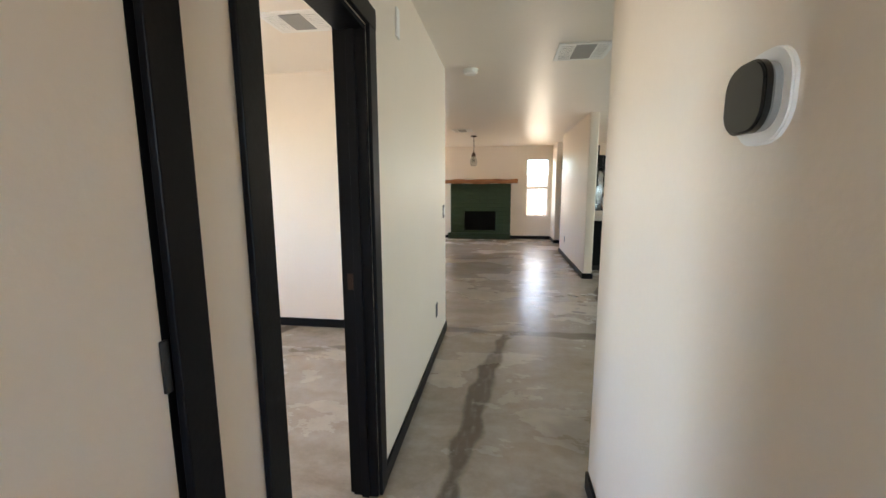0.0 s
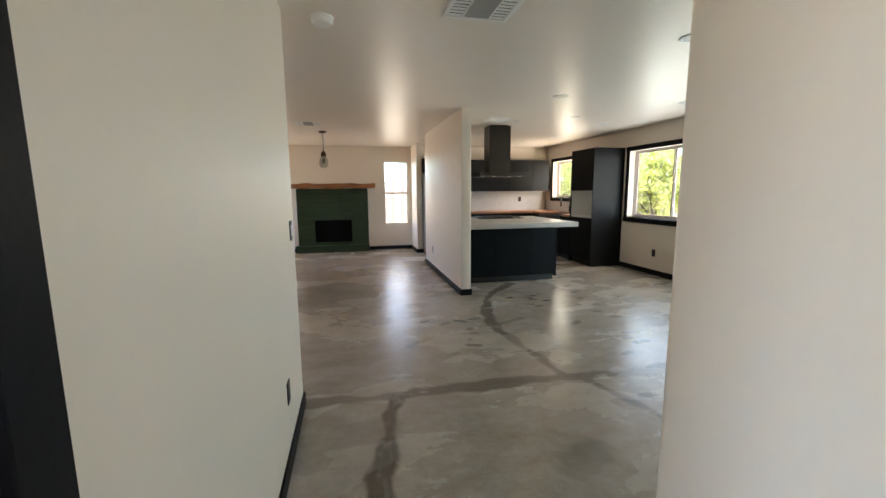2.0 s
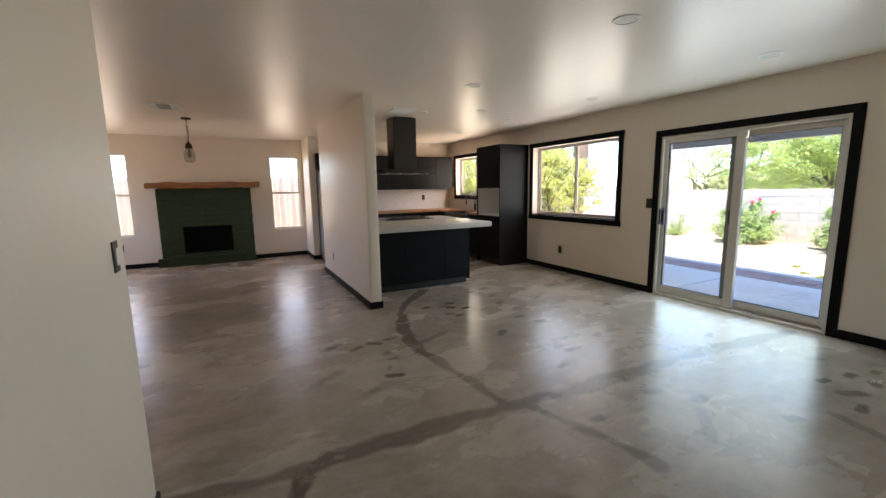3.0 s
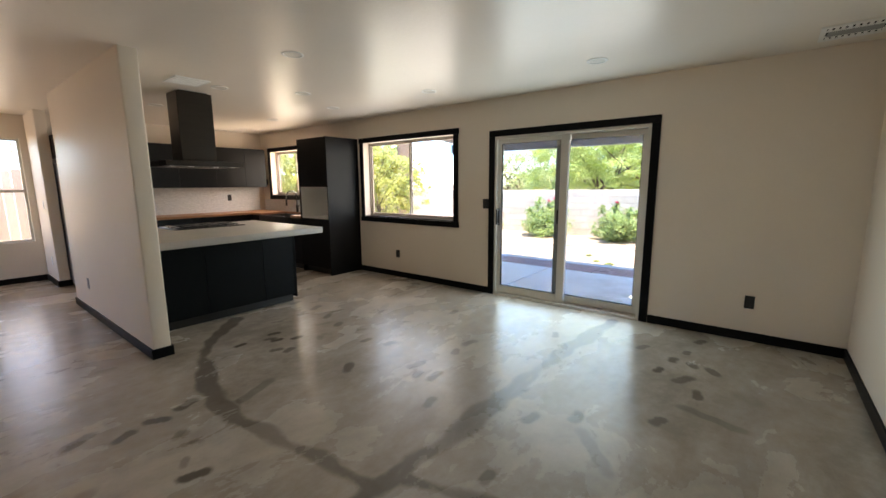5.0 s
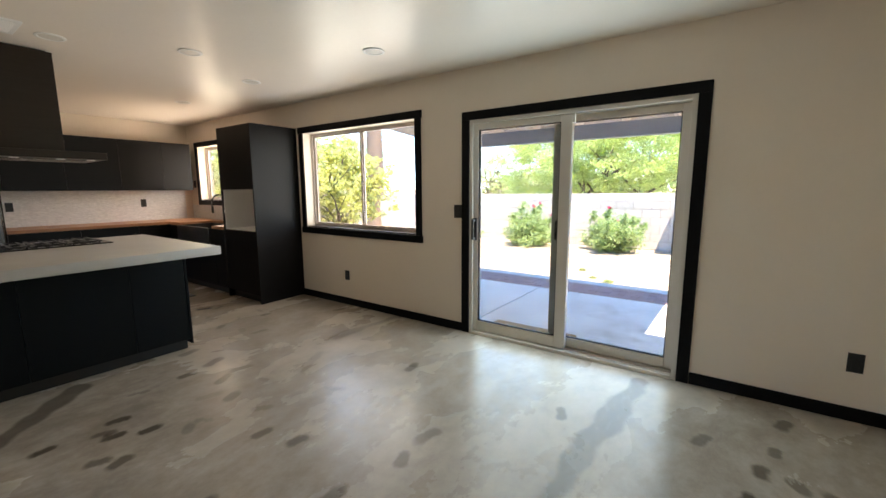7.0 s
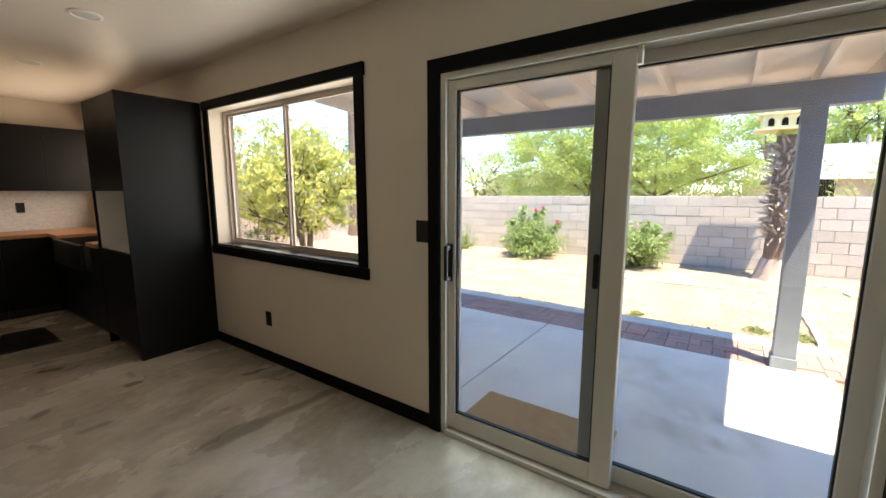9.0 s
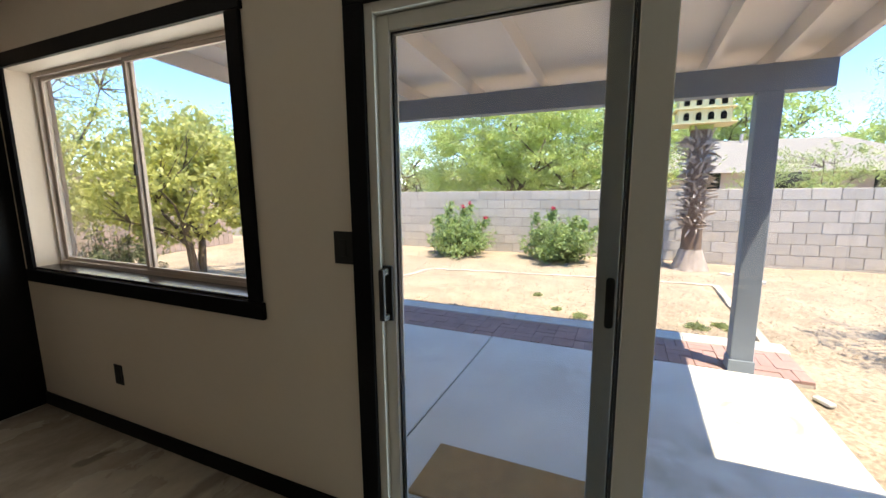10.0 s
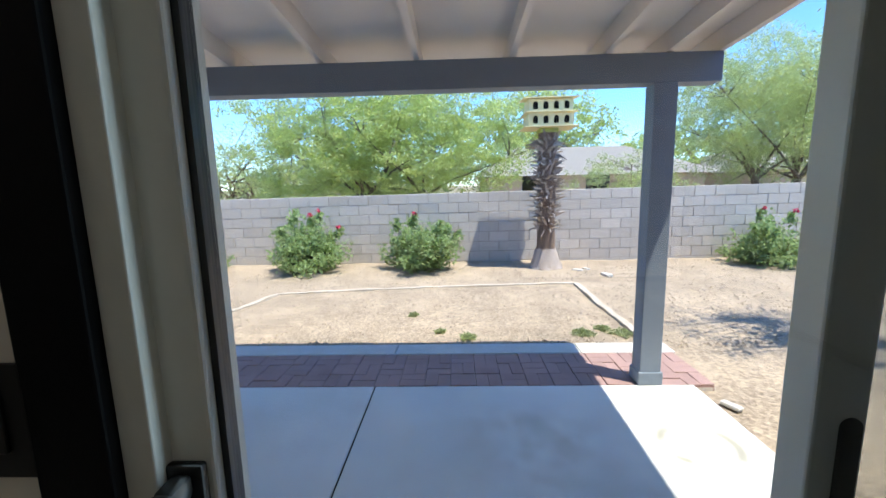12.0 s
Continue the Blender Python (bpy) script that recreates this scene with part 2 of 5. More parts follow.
def floor_material():
    """Trowelled concrete with clouds, stains and a satin sealer."""
    m = bpy.data.materials.new("sealed_concrete_floor")
    m.use_nodes = True
    n, l = m.node_tree.nodes, m.node_tree.links
    bsdf = n["Principled BSDF"]
    geo = n.new("ShaderNodeNewGeometry")
    warp = n.new("ShaderNodeTexNoise")
    warp.inputs["Scale"].default_value = 1.3
    l.new(geo.outputs["Position"], warp.inputs["Vector"])
    vadd = n.new("ShaderNodeVectorMath")
    vadd.operation = "MULTIPLY_ADD"
    vadd.inputs[1].default_value = (0.35, 0.35, 0)
    l.new(warp.outputs["Color"], vadd.inputs[0])
    l.new(geo.outputs["Position"], vadd.inputs[2])
    mp = n.new("ShaderNodeMapping")
    mp.inputs["Scale"].default_value = (0.8, 1.35, 1)
    l.new(vadd.outputs[0], mp.inputs[0])
    cloud, fine, blot, edgy = n.new("ShaderNodeTexNoise"), n.new("ShaderNodeTexNoise"), n.new("ShaderNodeTexNoise"), n.new("ShaderNodeTexNoise")
    for node, s, d, r in ((cloud, 0.9, 8, 0.62), (fine, 70, 3, 0.6), (blot, 3.2, 9, 0.68), (edgy, 11, 8, 0.7)):
        node.inputs["Scale"].default_value, node.inputs["Detail"].default_value, node.inputs["Roughness"].default_value = s, d, r
        l.new(mp.outputs[0] if node in (cloud, blot) else geo.outputs["Position"], node.inputs["Vector"])
    st = n.new("ShaderNodeAttribute")
    st.attribute_name = "stain"

    def math_node(op, a, b):
        k = n.new("ShaderNodeMath")
        k.operation = op
        for i, v in enumerate((a, b)):
            if isinstance(v, (int, float)):
                k.inputs[i].default_value = v
            else:
                l.new(v, k.inputs[i])
        return k.outputs[0]
    f = math_node("ADD", math_node("MULTIPLY", cloud.outputs["Fac"], 0.7), math_node("MULTIPLY", blot.outputs["Fac"], 0.55))
    f = math_node("ADD", f, math_node("MULTIPLY", edgy.outputs["Fac"], 0.30))
    tone = n.new("ShaderNodeMapRange")
    tone.interpolation_type = "SMOOTHSTEP"
    tone.inputs["From Min"].default_value, tone.inputs["From Max"].default_value = 0.50, 1.06
    l.new(f, tone.inputs["Value"])
    ramp = n.new("ShaderNodeMix")
    ramp.data_type = "RGBA"
    ramp.inputs["A"].default_value, ramp.inputs["B"].default_value = (0.235, 0.196, 0.158, 1), (0.50, 0.446, 0.378, 1)
    l.new(tone.outputs[0], ramp.inputs["Factor"])
    dark = n.new("ShaderNodeMix")
    dark.data_type, dark.blend_type = "RGBA", "MULTIPLY"
    dark.inputs["B"].default_value = (0.22, 0.20, 0.175, 1)
    dp = n.new("ShaderNodeAttribute")
    dp.attribute_name = "depth"
    near = math_node("MINIMUM", math_node("MULTIPLY", st.outputs["Fac"], 3.0), 1.0)
    rag = math_node("MULTIPLY", math_node("SUBTRACT", edgy.outputs["Fac"], 0.5), 1.1)
    edge = math_node("ADD", st.outputs["Fac"], math_node("MULTIPLY", rag, near))
    cutoff = n.new("ShaderNodeMapRange")
    cutoff.interpolation_type = "SMOOTHSTEP"
    cutoff.inputs["From Min"].default_value, cutoff.inputs["From Max"].default_value = 0.15, 0.85
    l.new(edge, cutoff.inputs["Value"])
    patchy = math_node("ADD", math_node("MULTIPLY", blot.outputs["Fac"], 0.9), 0.55)
    l.new(math_node("MINIMUM", math_node("MULTIPLY", math_node("MULTIPLY", cutoff.outputs[0], dp.outputs["Fac"]), patchy), 1.0), dark.inputs["Factor"])
    l.new(ramp.outputs["Result"], dark.inputs["A"])
    l.new(dark.outputs["Result"], bsdf.inputs["Base Color"])
    r = math_node("ADD", math_node("MULTIPLY", cloud.outputs["Fac"], 0.14), 0.20)
    l.new(r, bsdf.inputs["Roughness"])
    b = n.new("ShaderNodeBump")
    b.inputs["Strength"].default_value, b.inputs["Distance"].default_value = 0.06, 0.002
    l.new(fine.outputs["Fac"], b.inputs["Height"])
    l.new(b.outputs[0], bsdf.inputs["Normal"])
    return m


FLOOR = floor_material()


# ---- building helpers ----
def box(bm, x0, x1, y0, y1, z0, z1, bev=0.0, seg=2):
    vs = bmesh.ops.create_cube(bm, size=1.0, matrix=Matrix.LocRotScale(((x0 + x1) / 2, (y0 + y1) / 2, (z0 + z1) / 2), None, (x1 - x0, y1 - y0, z1 - z0)))["verts"]
    if bev:
        es = list({e for v in vs for e in v.link_edges})
        bmesh.ops.bevel(bm, geom=es, offset=bev, segments=seg, affect="EDGES", profile=0.5)
    return bm


def boxes(*rows, bev=0.0):
    bm = bmesh.new()
    for r in rows:
        box(bm, *r, bev=bev)
    return bm


def cyl(bm, x, y, z0, z1, r, r2=None, seg=24):
    bmesh.ops.create_cone(bm, cap_ends=True, segments=seg, radius1=r, radius2=r if r2 is None else r2, depth=z1 - z0, matrix=Matrix.Translation((x, y, (z0 + z1) / 2)))
    return bm


def tube(bm, pts, radii, seg=8):
    """A round, tapered bar along a line of points."""
    rings = []
    for i, p in enumerate(pts):
        p = Vector(p)
        a = Vector(pts[max(0, i - 1)])
        b = Vector(pts[min(len(pts) - 1, i + 1)])
        q = (b - a).normalized().to_track_quat("Z", "Y")
        rings.append([bm.verts.new(p + q @ Vector((math.cos(k * math.tau / seg) * radii[i], math.sin(k * math.tau / seg) * radii[i], 0))) for k in range(seg)])
    for r0, r1 in zip(rings, rings[1:]):
        for k in range(seg):
            bm.faces.new((r0[k], r0[(k + 1) % seg], r1[(k + 1) % seg], r1[k]))
    bm.faces.new(rings[0][::-1])
    bm.faces.new(rings[-1])
    return bm


def lathe(bm, x, y, profile, seg=32):
    """A turned body from rows of radius, height."""
    rings = [[bm.verts.new((x + r * math.cos(k * math.tau / seg), y + r * math.sin(k * math.tau / seg), z)) for k in range(seg)] for r, z in profile]
    for r0, r1 in zip(rings, rings[1:]):
        for k in range(seg):
            bm.faces.new((r0[k], r0[(k + 1) % seg], r1[(k + 1) % seg], r1[k]))
    bm.faces.new(rings[0][::-1])
    bm.faces.new(rings[-1])
    return bm


def mesh_of(name, bm, material, smooth=False):
    me = bpy.data.meshes.new(name)
    bmesh.ops.recalc_face_normals(bm, faces=bm.faces)
    bm.to_mesh(me)
    bm.free()
    me.materials.append(material)
    if smooth:
        me.shade_smooth()
        me.set_sharp_from_angle(angle=radians(35))
    return me


def thing(name, at, label, category, group="", kind=""):
    ob = new(name)
    ob.empty_display_size = 0.05
    ob.matrix_basis = Matrix.Translation(at)
    return tagged(ob, label, category, group, kind)


def hang(ob, parent):
    ob.parent = parent
    if parent.parent is None:
        ob.matrix_parent_inverse = parent.matrix_basis.inverted()
    return ob


def part(name, bm, material, parent, label="", smooth=False):
    ob = hang(new(name, mesh_of(name, bm, material, smooth)), parent)
    return tagged(ob, label)


def solid(name, bm, material, label, category="", kind="", group="", smooth=False):
    return tagged(new(name, mesh_of(name, bm, material, smooth)), label, category, group, kind)


def structure(name, bm, material, label="", category="", smooth=False):
    return solid(name, bm, material, label, category, "structure", smooth=smooth)


def round_edges(bm, spots, r=0.02, seg=4):
    """Rounds the upright edges that stand at the given x, y."""
    es = [e for e in bm.edges if abs(e.verts[0].co.z - e.verts[1].co.z) > 0.5 and any((e.verts[0].co.xy - Vector(p)).length < 1e-3 and (e.verts[1].co.xy - Vector(p)).length < 1e-3 for p in spots)]
    bmesh.ops.bevel(bm, geom=es, offset=r, segments=seg, affect="EDGES", profile=0.5)
    return bm


def prism(points, z0, z1):
    bm = bmesh.new()
    f = bm.faces.new([bm.verts.new((x, y, z0)) for x, y in points])
    up = bmesh.ops.extrude_face_region(bm, geom=[f])
    bmesh.ops.translate(bm, vec=(0, 0, z1 - z0), verts=[v for v in up["geom"] if isinstance(v, bmesh.types.BMVert)])
    return bm


H = 2.476      # ceiling height
XE = 4.633     # east wall, inner face
XO = 4.823     # east wall, outer face
YN, YK = 11.0, 10.65   # north walls of the living room and the kitchen
XL, XR = -0.635, 0.33  # corridor walls
DOOR_Y, DOOR_H = (3.22, 5.0), 2.015
WIN_Y, WIN_Z = (5.645, 7.468), (0.92, 2.095)
KWIN_Y, KWIN_Z = (8.85, 10.31), (1.23, 2.10)


def wall_with_openings(along, c0, c1, a0, a1, z1, holes):
    """A wall of boxes round its openings; holes are rows of start, end, bottom, top along it."""
    bm = bmesh.new()
    cuts = sorted({a0, a1, *[h[0] for h in holes], *[h[1] for h in holes]})
    for s, e in zip(cuts, cuts[1:]):
        spans, z = [], 0.0
        for h in sorted(holes, key=lambda h: h[2]):
            if h[0] <= s + 1e-6 and h[1] >= e - 1e-6:
                spans.append((z, h[2]))
                z = h[3]
        spans.append((z, z1))
        for lo, hi in spans:
            if hi - lo > 1e-4:
                if along == "y":
                    box(bm, c0, c1, s, e, lo, hi)
                else:
                    box(bm, s, e, c0, c1, lo, hi)
    bmesh.ops.remove_doubles(bm, verts=bm.verts, dist=1e-4)
    seen = {}
    for f in list(bm.faces):
        key = tuple(round(v, 3) for v in f.calc_center_median()) + (round(f.calc_area(), 4),)
        if key in seen:
            bmesh.ops.delete(bm, geom=[f, seen[key]], context="FACES_ONLY")
            del seen[key]
        else:
            seen[key] = f
    return bm


# ---- the shell of the house ----
structure("wall_east", wall_with_openings("y", XE, XO, 1.645, YN + 0.15, H, [(*DOOR_Y, 0, DOOR_H), (*WIN_Y, *WIN_Z), (*KWIN_Y, *KWIN_Z)]), WALL, "cream painted wall with a sliding door and windows", "wall")
NWIN_Z = (0.61, 2.13)
structure("wall_north", wall_with_openings("x", YN, YN + 0.15, -4.45, 1.2, H, [(-2.48, -1.885, *NWIN_Z), (0.53, 1.12, *NWIN_Z)]), WALL, "cream painted wall behind the fireplace", "wall")
structure("wall_kitchen", boxes((1.33, XE, YK, YN + 0.15, 0, H)), WALL, "cream painted kitchen wall", "wall")
structure("wall_stub", round_edges(prism([(1.2, 10.2), (1.33, 10.2), (1.33, YN + 0.15), (1.2, YN + 0.15)], 0, H), [(1.2, 10.2), (1.33, 10.2)], 0.015), WALL, "short cream wall beside the fridge", "wall", True)
structure("wall_partition", round_edges(prism([(1.155, 6.19), (1.288, 6.19), (1.288, 8.87), (1.155, 8.87)], 0, H), [(1.155, 6.19), (1.288, 6.19), (1.155, 8.87), (1.288, 8.87)], 0.014), WALL, "free-standing cream partition wall", "wall", True)
structure("wall_south", round_edges(prism([(XR, -2.6), (XR, 1.645), (XO, 1.645), (XO, 1.5), (XR + 0.13, 1.5), (XR + 0.13, -2.6)], 0, H), [(XR, 1.645)], 0.022, 6), WALL, "cream wall with a rounded corner", "wall", True)
D1, D2 = (-0.42, 0.381), (0.675, 1.442)
structure("wall_corridor", wall_with_openings("y", XL - 0.12, XL, -2.6, 3.58, H, [(*D1, 0, 2.04), (*D2, 0, 2.04)]), WALL, "cream corridor wall with two doorways", "wall")
structure("wall_living_south", boxes((-4.45, XL, 3.58, 3.68, 0, H)), WALL, "cream wall between living room and bedroom", "wall")
# unseen openings for light: bedroom's at a guessed spot, the living room's added
structure("wall_west", wall_with_openings("y", -4.45, -4.3, -2.6, YN + 0.15, H, [(0.2, 1.6, 0.8, 2.1), (9.5, 10.7, 0.6, 2.1)]), WALL, "cream wall with two unseen openings that let light in", "wall")
# the opening behind the camera is added to light the corridor
structure("wall_corridor_end", wall_with_openings("x", -2.75, -2.6, -4.45, XR + 0.13, H, [(-0.45, 0.15, 0.9, 2.1)]), WALL, "cream wall at the corridor's end", "wall")
structure("wall_bedroom", boxes((-4.3, XL - 0.12, -0.75, -0.63, 0, H)), WALL, "cream bedroom wall", "wall")
structure("ceiling", boxes((-4.45, XO, -2.75, YN + 0.15, H, H + 0.08)), CEIL, "satin cream ceiling", "ceiling")


def stain_field(xs, ys):
    """Where the floor is stained (0 to 1 across each stain's edge) and how deeply: trench patches, drips and footprints."""
    s, dep = np.zeros(xs.shape), np.zeros(xs.shape)

    def lay_on(shape, depth):
        nonlocal s, dep
        dep = np.where((shape > 0) & (shape >= s * 0.9), np.maximum(dep, depth) if np.isscalar(depth) else depth, dep)
        s = np.maximum(s, shape)

    def line(points, width, depth, core=0.0):
        wob = 0.018 * np.sin(xs * 4.1 + ys * 2.3) + 0.014 * np.sin(xs * 9.3 - ys * 12.7) + 0.010 * np.sin(xs * 23 + ys * 17)
        best = np.full(xs.shape, 9.0)
        for (ax, ay), (bx, by) in zip(points, points[1:]):
            ux, uy = bx - ax, by - ay
            k = np.clip(((xs - ax) * ux + (ys - ay) * uy) / (ux * ux + uy * uy), 0, 1)
            best = np.minimum(best, np.hypot(xs - ax - k * ux, ys - ay - k * uy))
        shape = np.clip((width - best - wob) / 0.06 + 0.5, 0, 1)
        pale = np.clip(1 - np.abs(best - 0.012 + 0.9 * wob) / 0.022, 0, 1)
        lay_on(shape * (1 - core * pale), depth)
    line([(-0.62, 3.69), (-0.15, 3.65), (0.6, 3.66), (1.2, 3.645), (1.77, 3.585), (2.54, 3.575), (3.0, 3.56), (3.66, 3.51), (4.45, 3.43)], 0.064, 0.72, 0.35)
    line([(1.28, 3.62), (1.26, 3.95), (1.21, 4.3), (1.155, 4.78), (1.16, 5.05), (1.27, 5.45), (1.42, 5.9), (1.63, 6.25), (2.06, 6.7)], 0.055, 0.68)
    line([(1.42, 3.55), (1.48, 3.31), (1.56, 3.13), (1.60, 2.98), (1.61, 2.80)], 0.05, 0.66)
    line([(-0.40, 0.2), (-0.36, 1.0), (-0.31, 1.6), (-0.26, 2.1), (-0.225, 2.5), (-0.15, 2.95), (-0.07, 3.42), (-0.01, 3.63)], 0.058, 0.85, 0.42)
    line([(3.78, 5.99), (4.1, 5.96), (4.6, 5.92)], 0.04, 0.6)
    line([(-2.45, 2.85), (-2.36, 3.1), (-2.22, 3.56)], 0.05, 0.6)
    line([(-3.2, 2.6), (-2.28, 2.83), (-1.45, 3.11), (-1.0, 3.25)], 0.055, 0.55)
    rnd = random.Random(7)

    def spot(cx, cy, a, ra, rb, depth):
        dx, dy = xs - cx, ys - cy
        u, v = dx * math.cos(a) + dy * math.sin(a), -dx * math.sin(a) + dy * math.cos(a)
        d = np.hypot(u / ra, v / (rb * (1 - 0.22 * np.cos(u / ra * 3.0)))) + 0.10 * np.sin(xs * 40 + ys * 31)
        lay_on(np.clip((1.25 - d) * 1.6, 0, 1), depth)
    prints = [(3.89, 3.02), (3.75, 2.76), (3.98, 2.69), (3.73, 2.62), (3.69, 2.48), (3.42, 2.64), (3.49, 2.82), (3.22, 2.53), (2.71, 2.68), (2.46, 3.09), (2.28, 3.31), (2.04, 3.93), (3.05, 4.30), (2.81, 4.28), (3.71, 3.75), (2.41, 4.38), (2.35, 4.14), (2.29, 4.26), (2.05, 4.78), (1.95, 5.47), (2.01, 5.77), (2.08, 5.95), (2.16, 5.68), (2.64, 5.67), (2.73, 5.98), (2.52, 5.10), (2.59, 4.87), (3.69, 4.95), (2.81, 6.73), (2.85, 6.36), (2.60, 6.27), (1.98, 5.85), (1.88, 5.56), (1.74, 5.92), (4.33, 2.63), (3.52, 8.01), (3.81, 7.20), (4.43, 6.66), (3.31, 7.19), (0.84, 5.13), (1.03, 5.19), (0.67, 5.09), (0.79, 4.42), (0.48, 5.23), (1.67, 3.25)]
    for x, y in prints:
        r = rnd.uniform(0.036, 0.050)
        spot(x, y, rnd.uniform(-0.5, 0.7), r * rnd.uniform(1.6, 2.4), r * 1.08, rnd.uniform(0.6, 0.95))
    for x0, y0, x1, y1, count in ((2.0, 5.0, 3.4, 7.0, 10), (-0.6, 5.0, 1.0, 8.0, 8), (3.0, 6.6, 3.9, 8.6, 8), (-0.5, 4.2, 1.0, 5.0, 5)):
        for _ in range(count):
            r = rnd.uniform(0.035, 0.06)
            spot(rnd.uniform(x0, x1), rnd.uniform(y0, y1), rnd.uniform(0, 3.1), r * rnd.uniform(1.2, 1.9), r * 0.75, rnd.uniform(0.25, 0.5))
    for x, y, a in ((3.3, 5.7, 0.5), (2.94, 2.42, 1.3), (0.3, 4.6, 0.6), (2.2, 2.9, 0.7), (1.4, 5.0, 0.4), (0.1, 6.3, 0.9)):
        spot(x, y, a, 0.22, 0.05, 0.42)
    for cx, cy, r in ((0.50, 2.06, 0.34), (0.12, 1.45, 0.16), (0.9, 2.75, 0.2)):
        spot(cx, cy, 0.4, r, r * 0.7, 0.38)
    return s, dep


def sheet(name, x0, x1, y0, y1, z, step):
    """A level sheet of small squares, with its stains."""
    nx, ny = int((x1 - x0) / step) + 1, int((y1 - y0) / step) + 1
    gx, gy = np.meshgrid(np.linspace(x0, x1, nx), np.linspace(y0, y1, ny))
    verts = np.stack([gx.ravel(), gy.ravel(), np.full(gx.size, z)], 1)
    i = np.arange(nx * ny).reshape(ny, nx)
    faces = np.stack([i[:-1, :-1].ravel(), i[:-1, 1:].ravel(), i[1:, 1:].ravel(), i[1:, :-1].ravel()], 1)
    me = bpy.data.meshes.new(name)
    me.from_pydata(verts.tolist(), [], faces.tolist())
    at = me.attributes.new("stain", "FLOAT", "POINT")
    shape, depth = stain_field(verts[:, 0], verts[:, 1])
    at.data.foreach_set("value", shape)
    me.attributes.new("depth", "FLOAT", "POINT").data.foreach_set("value", depth)
    me.materials.append(FLOOR)
    return me


tagged(new("floor", sheet("floor", -4.45, XO, -2.75, YN + 0.15, 0.0, 0.025)), "sealed grey-brown concrete floor with stains and patched trenches", "floor", kind="structure")
structure("foundation", boxes((-4.45, XO, -2.75, YN + 0.15, -0.5, -0.004)), KERB, "concrete foundation slab", "foundation")


# ---- trim, doors and windows of the rooms ----
def skirting(name, *rows):
    structure(name, boxes(*rows, bev=0.003), BLACK, "black painted skirting board", "baseboard")


BH, BT = 0.085, 0.014
skirting("baseboard_east", (XE - BT, XE, 5.077, 7.60, 0, BH), (XE - BT, XE, 1.645 + BT, 3.139, 0, BH))
skirting("baseboard_south", (XR + 0.03, XE, 1.645, 1.645 + BT, 0, BH), (XR - BT, XR, -2.6, 1.62, 0, BH))
skirting("baseboard_partition", (1.155 - BT, 1.288 + BT, 6.19 - BT, 6.19, 0, BH), (1.155 - BT, 1.155, 6.19, 8.87, 0, BH), (1.288, 1.288 + BT, 6.19, 6.78, 0, BH), (1.155 - BT, 1.288 + BT, 8.87, 8.87 + BT, 0, BH))
skirting("baseboard_north", (0.13, 1.2 - BT, YN - BT, YN, 0, BH), (-4.3, -1.56, YN - BT, YN, 0, BH), (1.2 - BT, 1.2, 10.2, YN, 0, BH), (1.2 - BT, 1.33 + BT, 10.2 - BT, 10.2, 0, BH))
skirting("baseboard_corridor", (XL, XL + BT, 1.497, 3.68 + BT, 0, BH), (XL, XL + BT, 0.437, 0.585, 0, BH), (-4.3, XL, 3.68, 3.68 + BT, 0, BH))
skirting("baseboard_bedroom", (-4.3, XL - 0.12, 3.58 - BT, 3.58, 0, BH))


def doorway(name, y0, y1, label):
    """A black-cased doorway in the corridor wall."""
    d = thing(name, (XL, (y0 + y1) / 2, 0), label, "door frame", kind="structure")
    w, t = (0.078 if y0 > 0 else 0.068), 0.017
    for nm, a, b in (("casing", y0 - w, y0 + 0.007), ("casing", y1 - 0.007, y1 + w)):
        part(nm, boxes((XL, XL + t, a, b, 0, 2.04), bev=0.003), BLACK, d)
        part(nm, boxes((XL - 0.12 - t, XL - 0.12, a, b, 0, 2.04), bev=0.003), BLACK, d)
    part("head_casing", boxes((XL, XL + t + 0.002, y0 - w, y1 + w, 2.04, 2.12), bev=0.003), BLACK, d)
    part("head_casing", boxes((XL - 0.12 - t, XL - 0.12, y0 - w, y1 + w, 2.04, 2.12), bev=0.003), BLACK, d)
    for a, b in ((y0, y0 + 0.018), (y1 - 0.018, y1)):
        part("jamb", boxes((XL - 0.118, XL - 0.002, a, b, 0, 2.038)), BLACK, d)
    part("jamb_head", boxes((XL - 0.118, XL - 0.002, y0 + 0.018, y1 - 0.018, 2.02, 2.038)), BLACK, d)
    for a, b in ((y0 + 0.018, y0 + 0.030), (y1 - 0.030, y1 - 0.018)):
        part("door_stop", boxes((XL - 0.075, XL - 0.04, a, b, 0, 2.02), bev=0.002), BLACK, d)
    part("strike_plate", boxes((XL - 0.108, XL - 0.082, y1 - 0.020, y1 - 0.0165, 0.98, 1.05), (XL - 0.10, XL - 0.09, y1 - 0.022, y1 - 0.016, 1.0, 1.03), bev=0.001), BRONZE, d, "dark bronze strike plate")
    return d


doorway("door_1", *D2, "black-cased open doorway to the bedroom")
doorway("door_2", *D1, "black-cased doorway with a closed cream door")
closet = thing("closet_door", (XL - 0.03, -0.03, 0), "closed flush cream-painted door in a black frame", "door")
part("door_leaf", boxes((XL - 0.038, XL - 0.002, D1[0] + 0.0185, D1[1] - 0.0185, 0.01, 2.018), bev=0.002), WALL, closet)
part("latch", boxes((XL - 0.03, XL + 0.004, D1[1] - 0.026, D1[1] - 0.012, 1.08, 1.17), bev=0.002), DARK_PLASTIC, closet, "black latch edge plate")


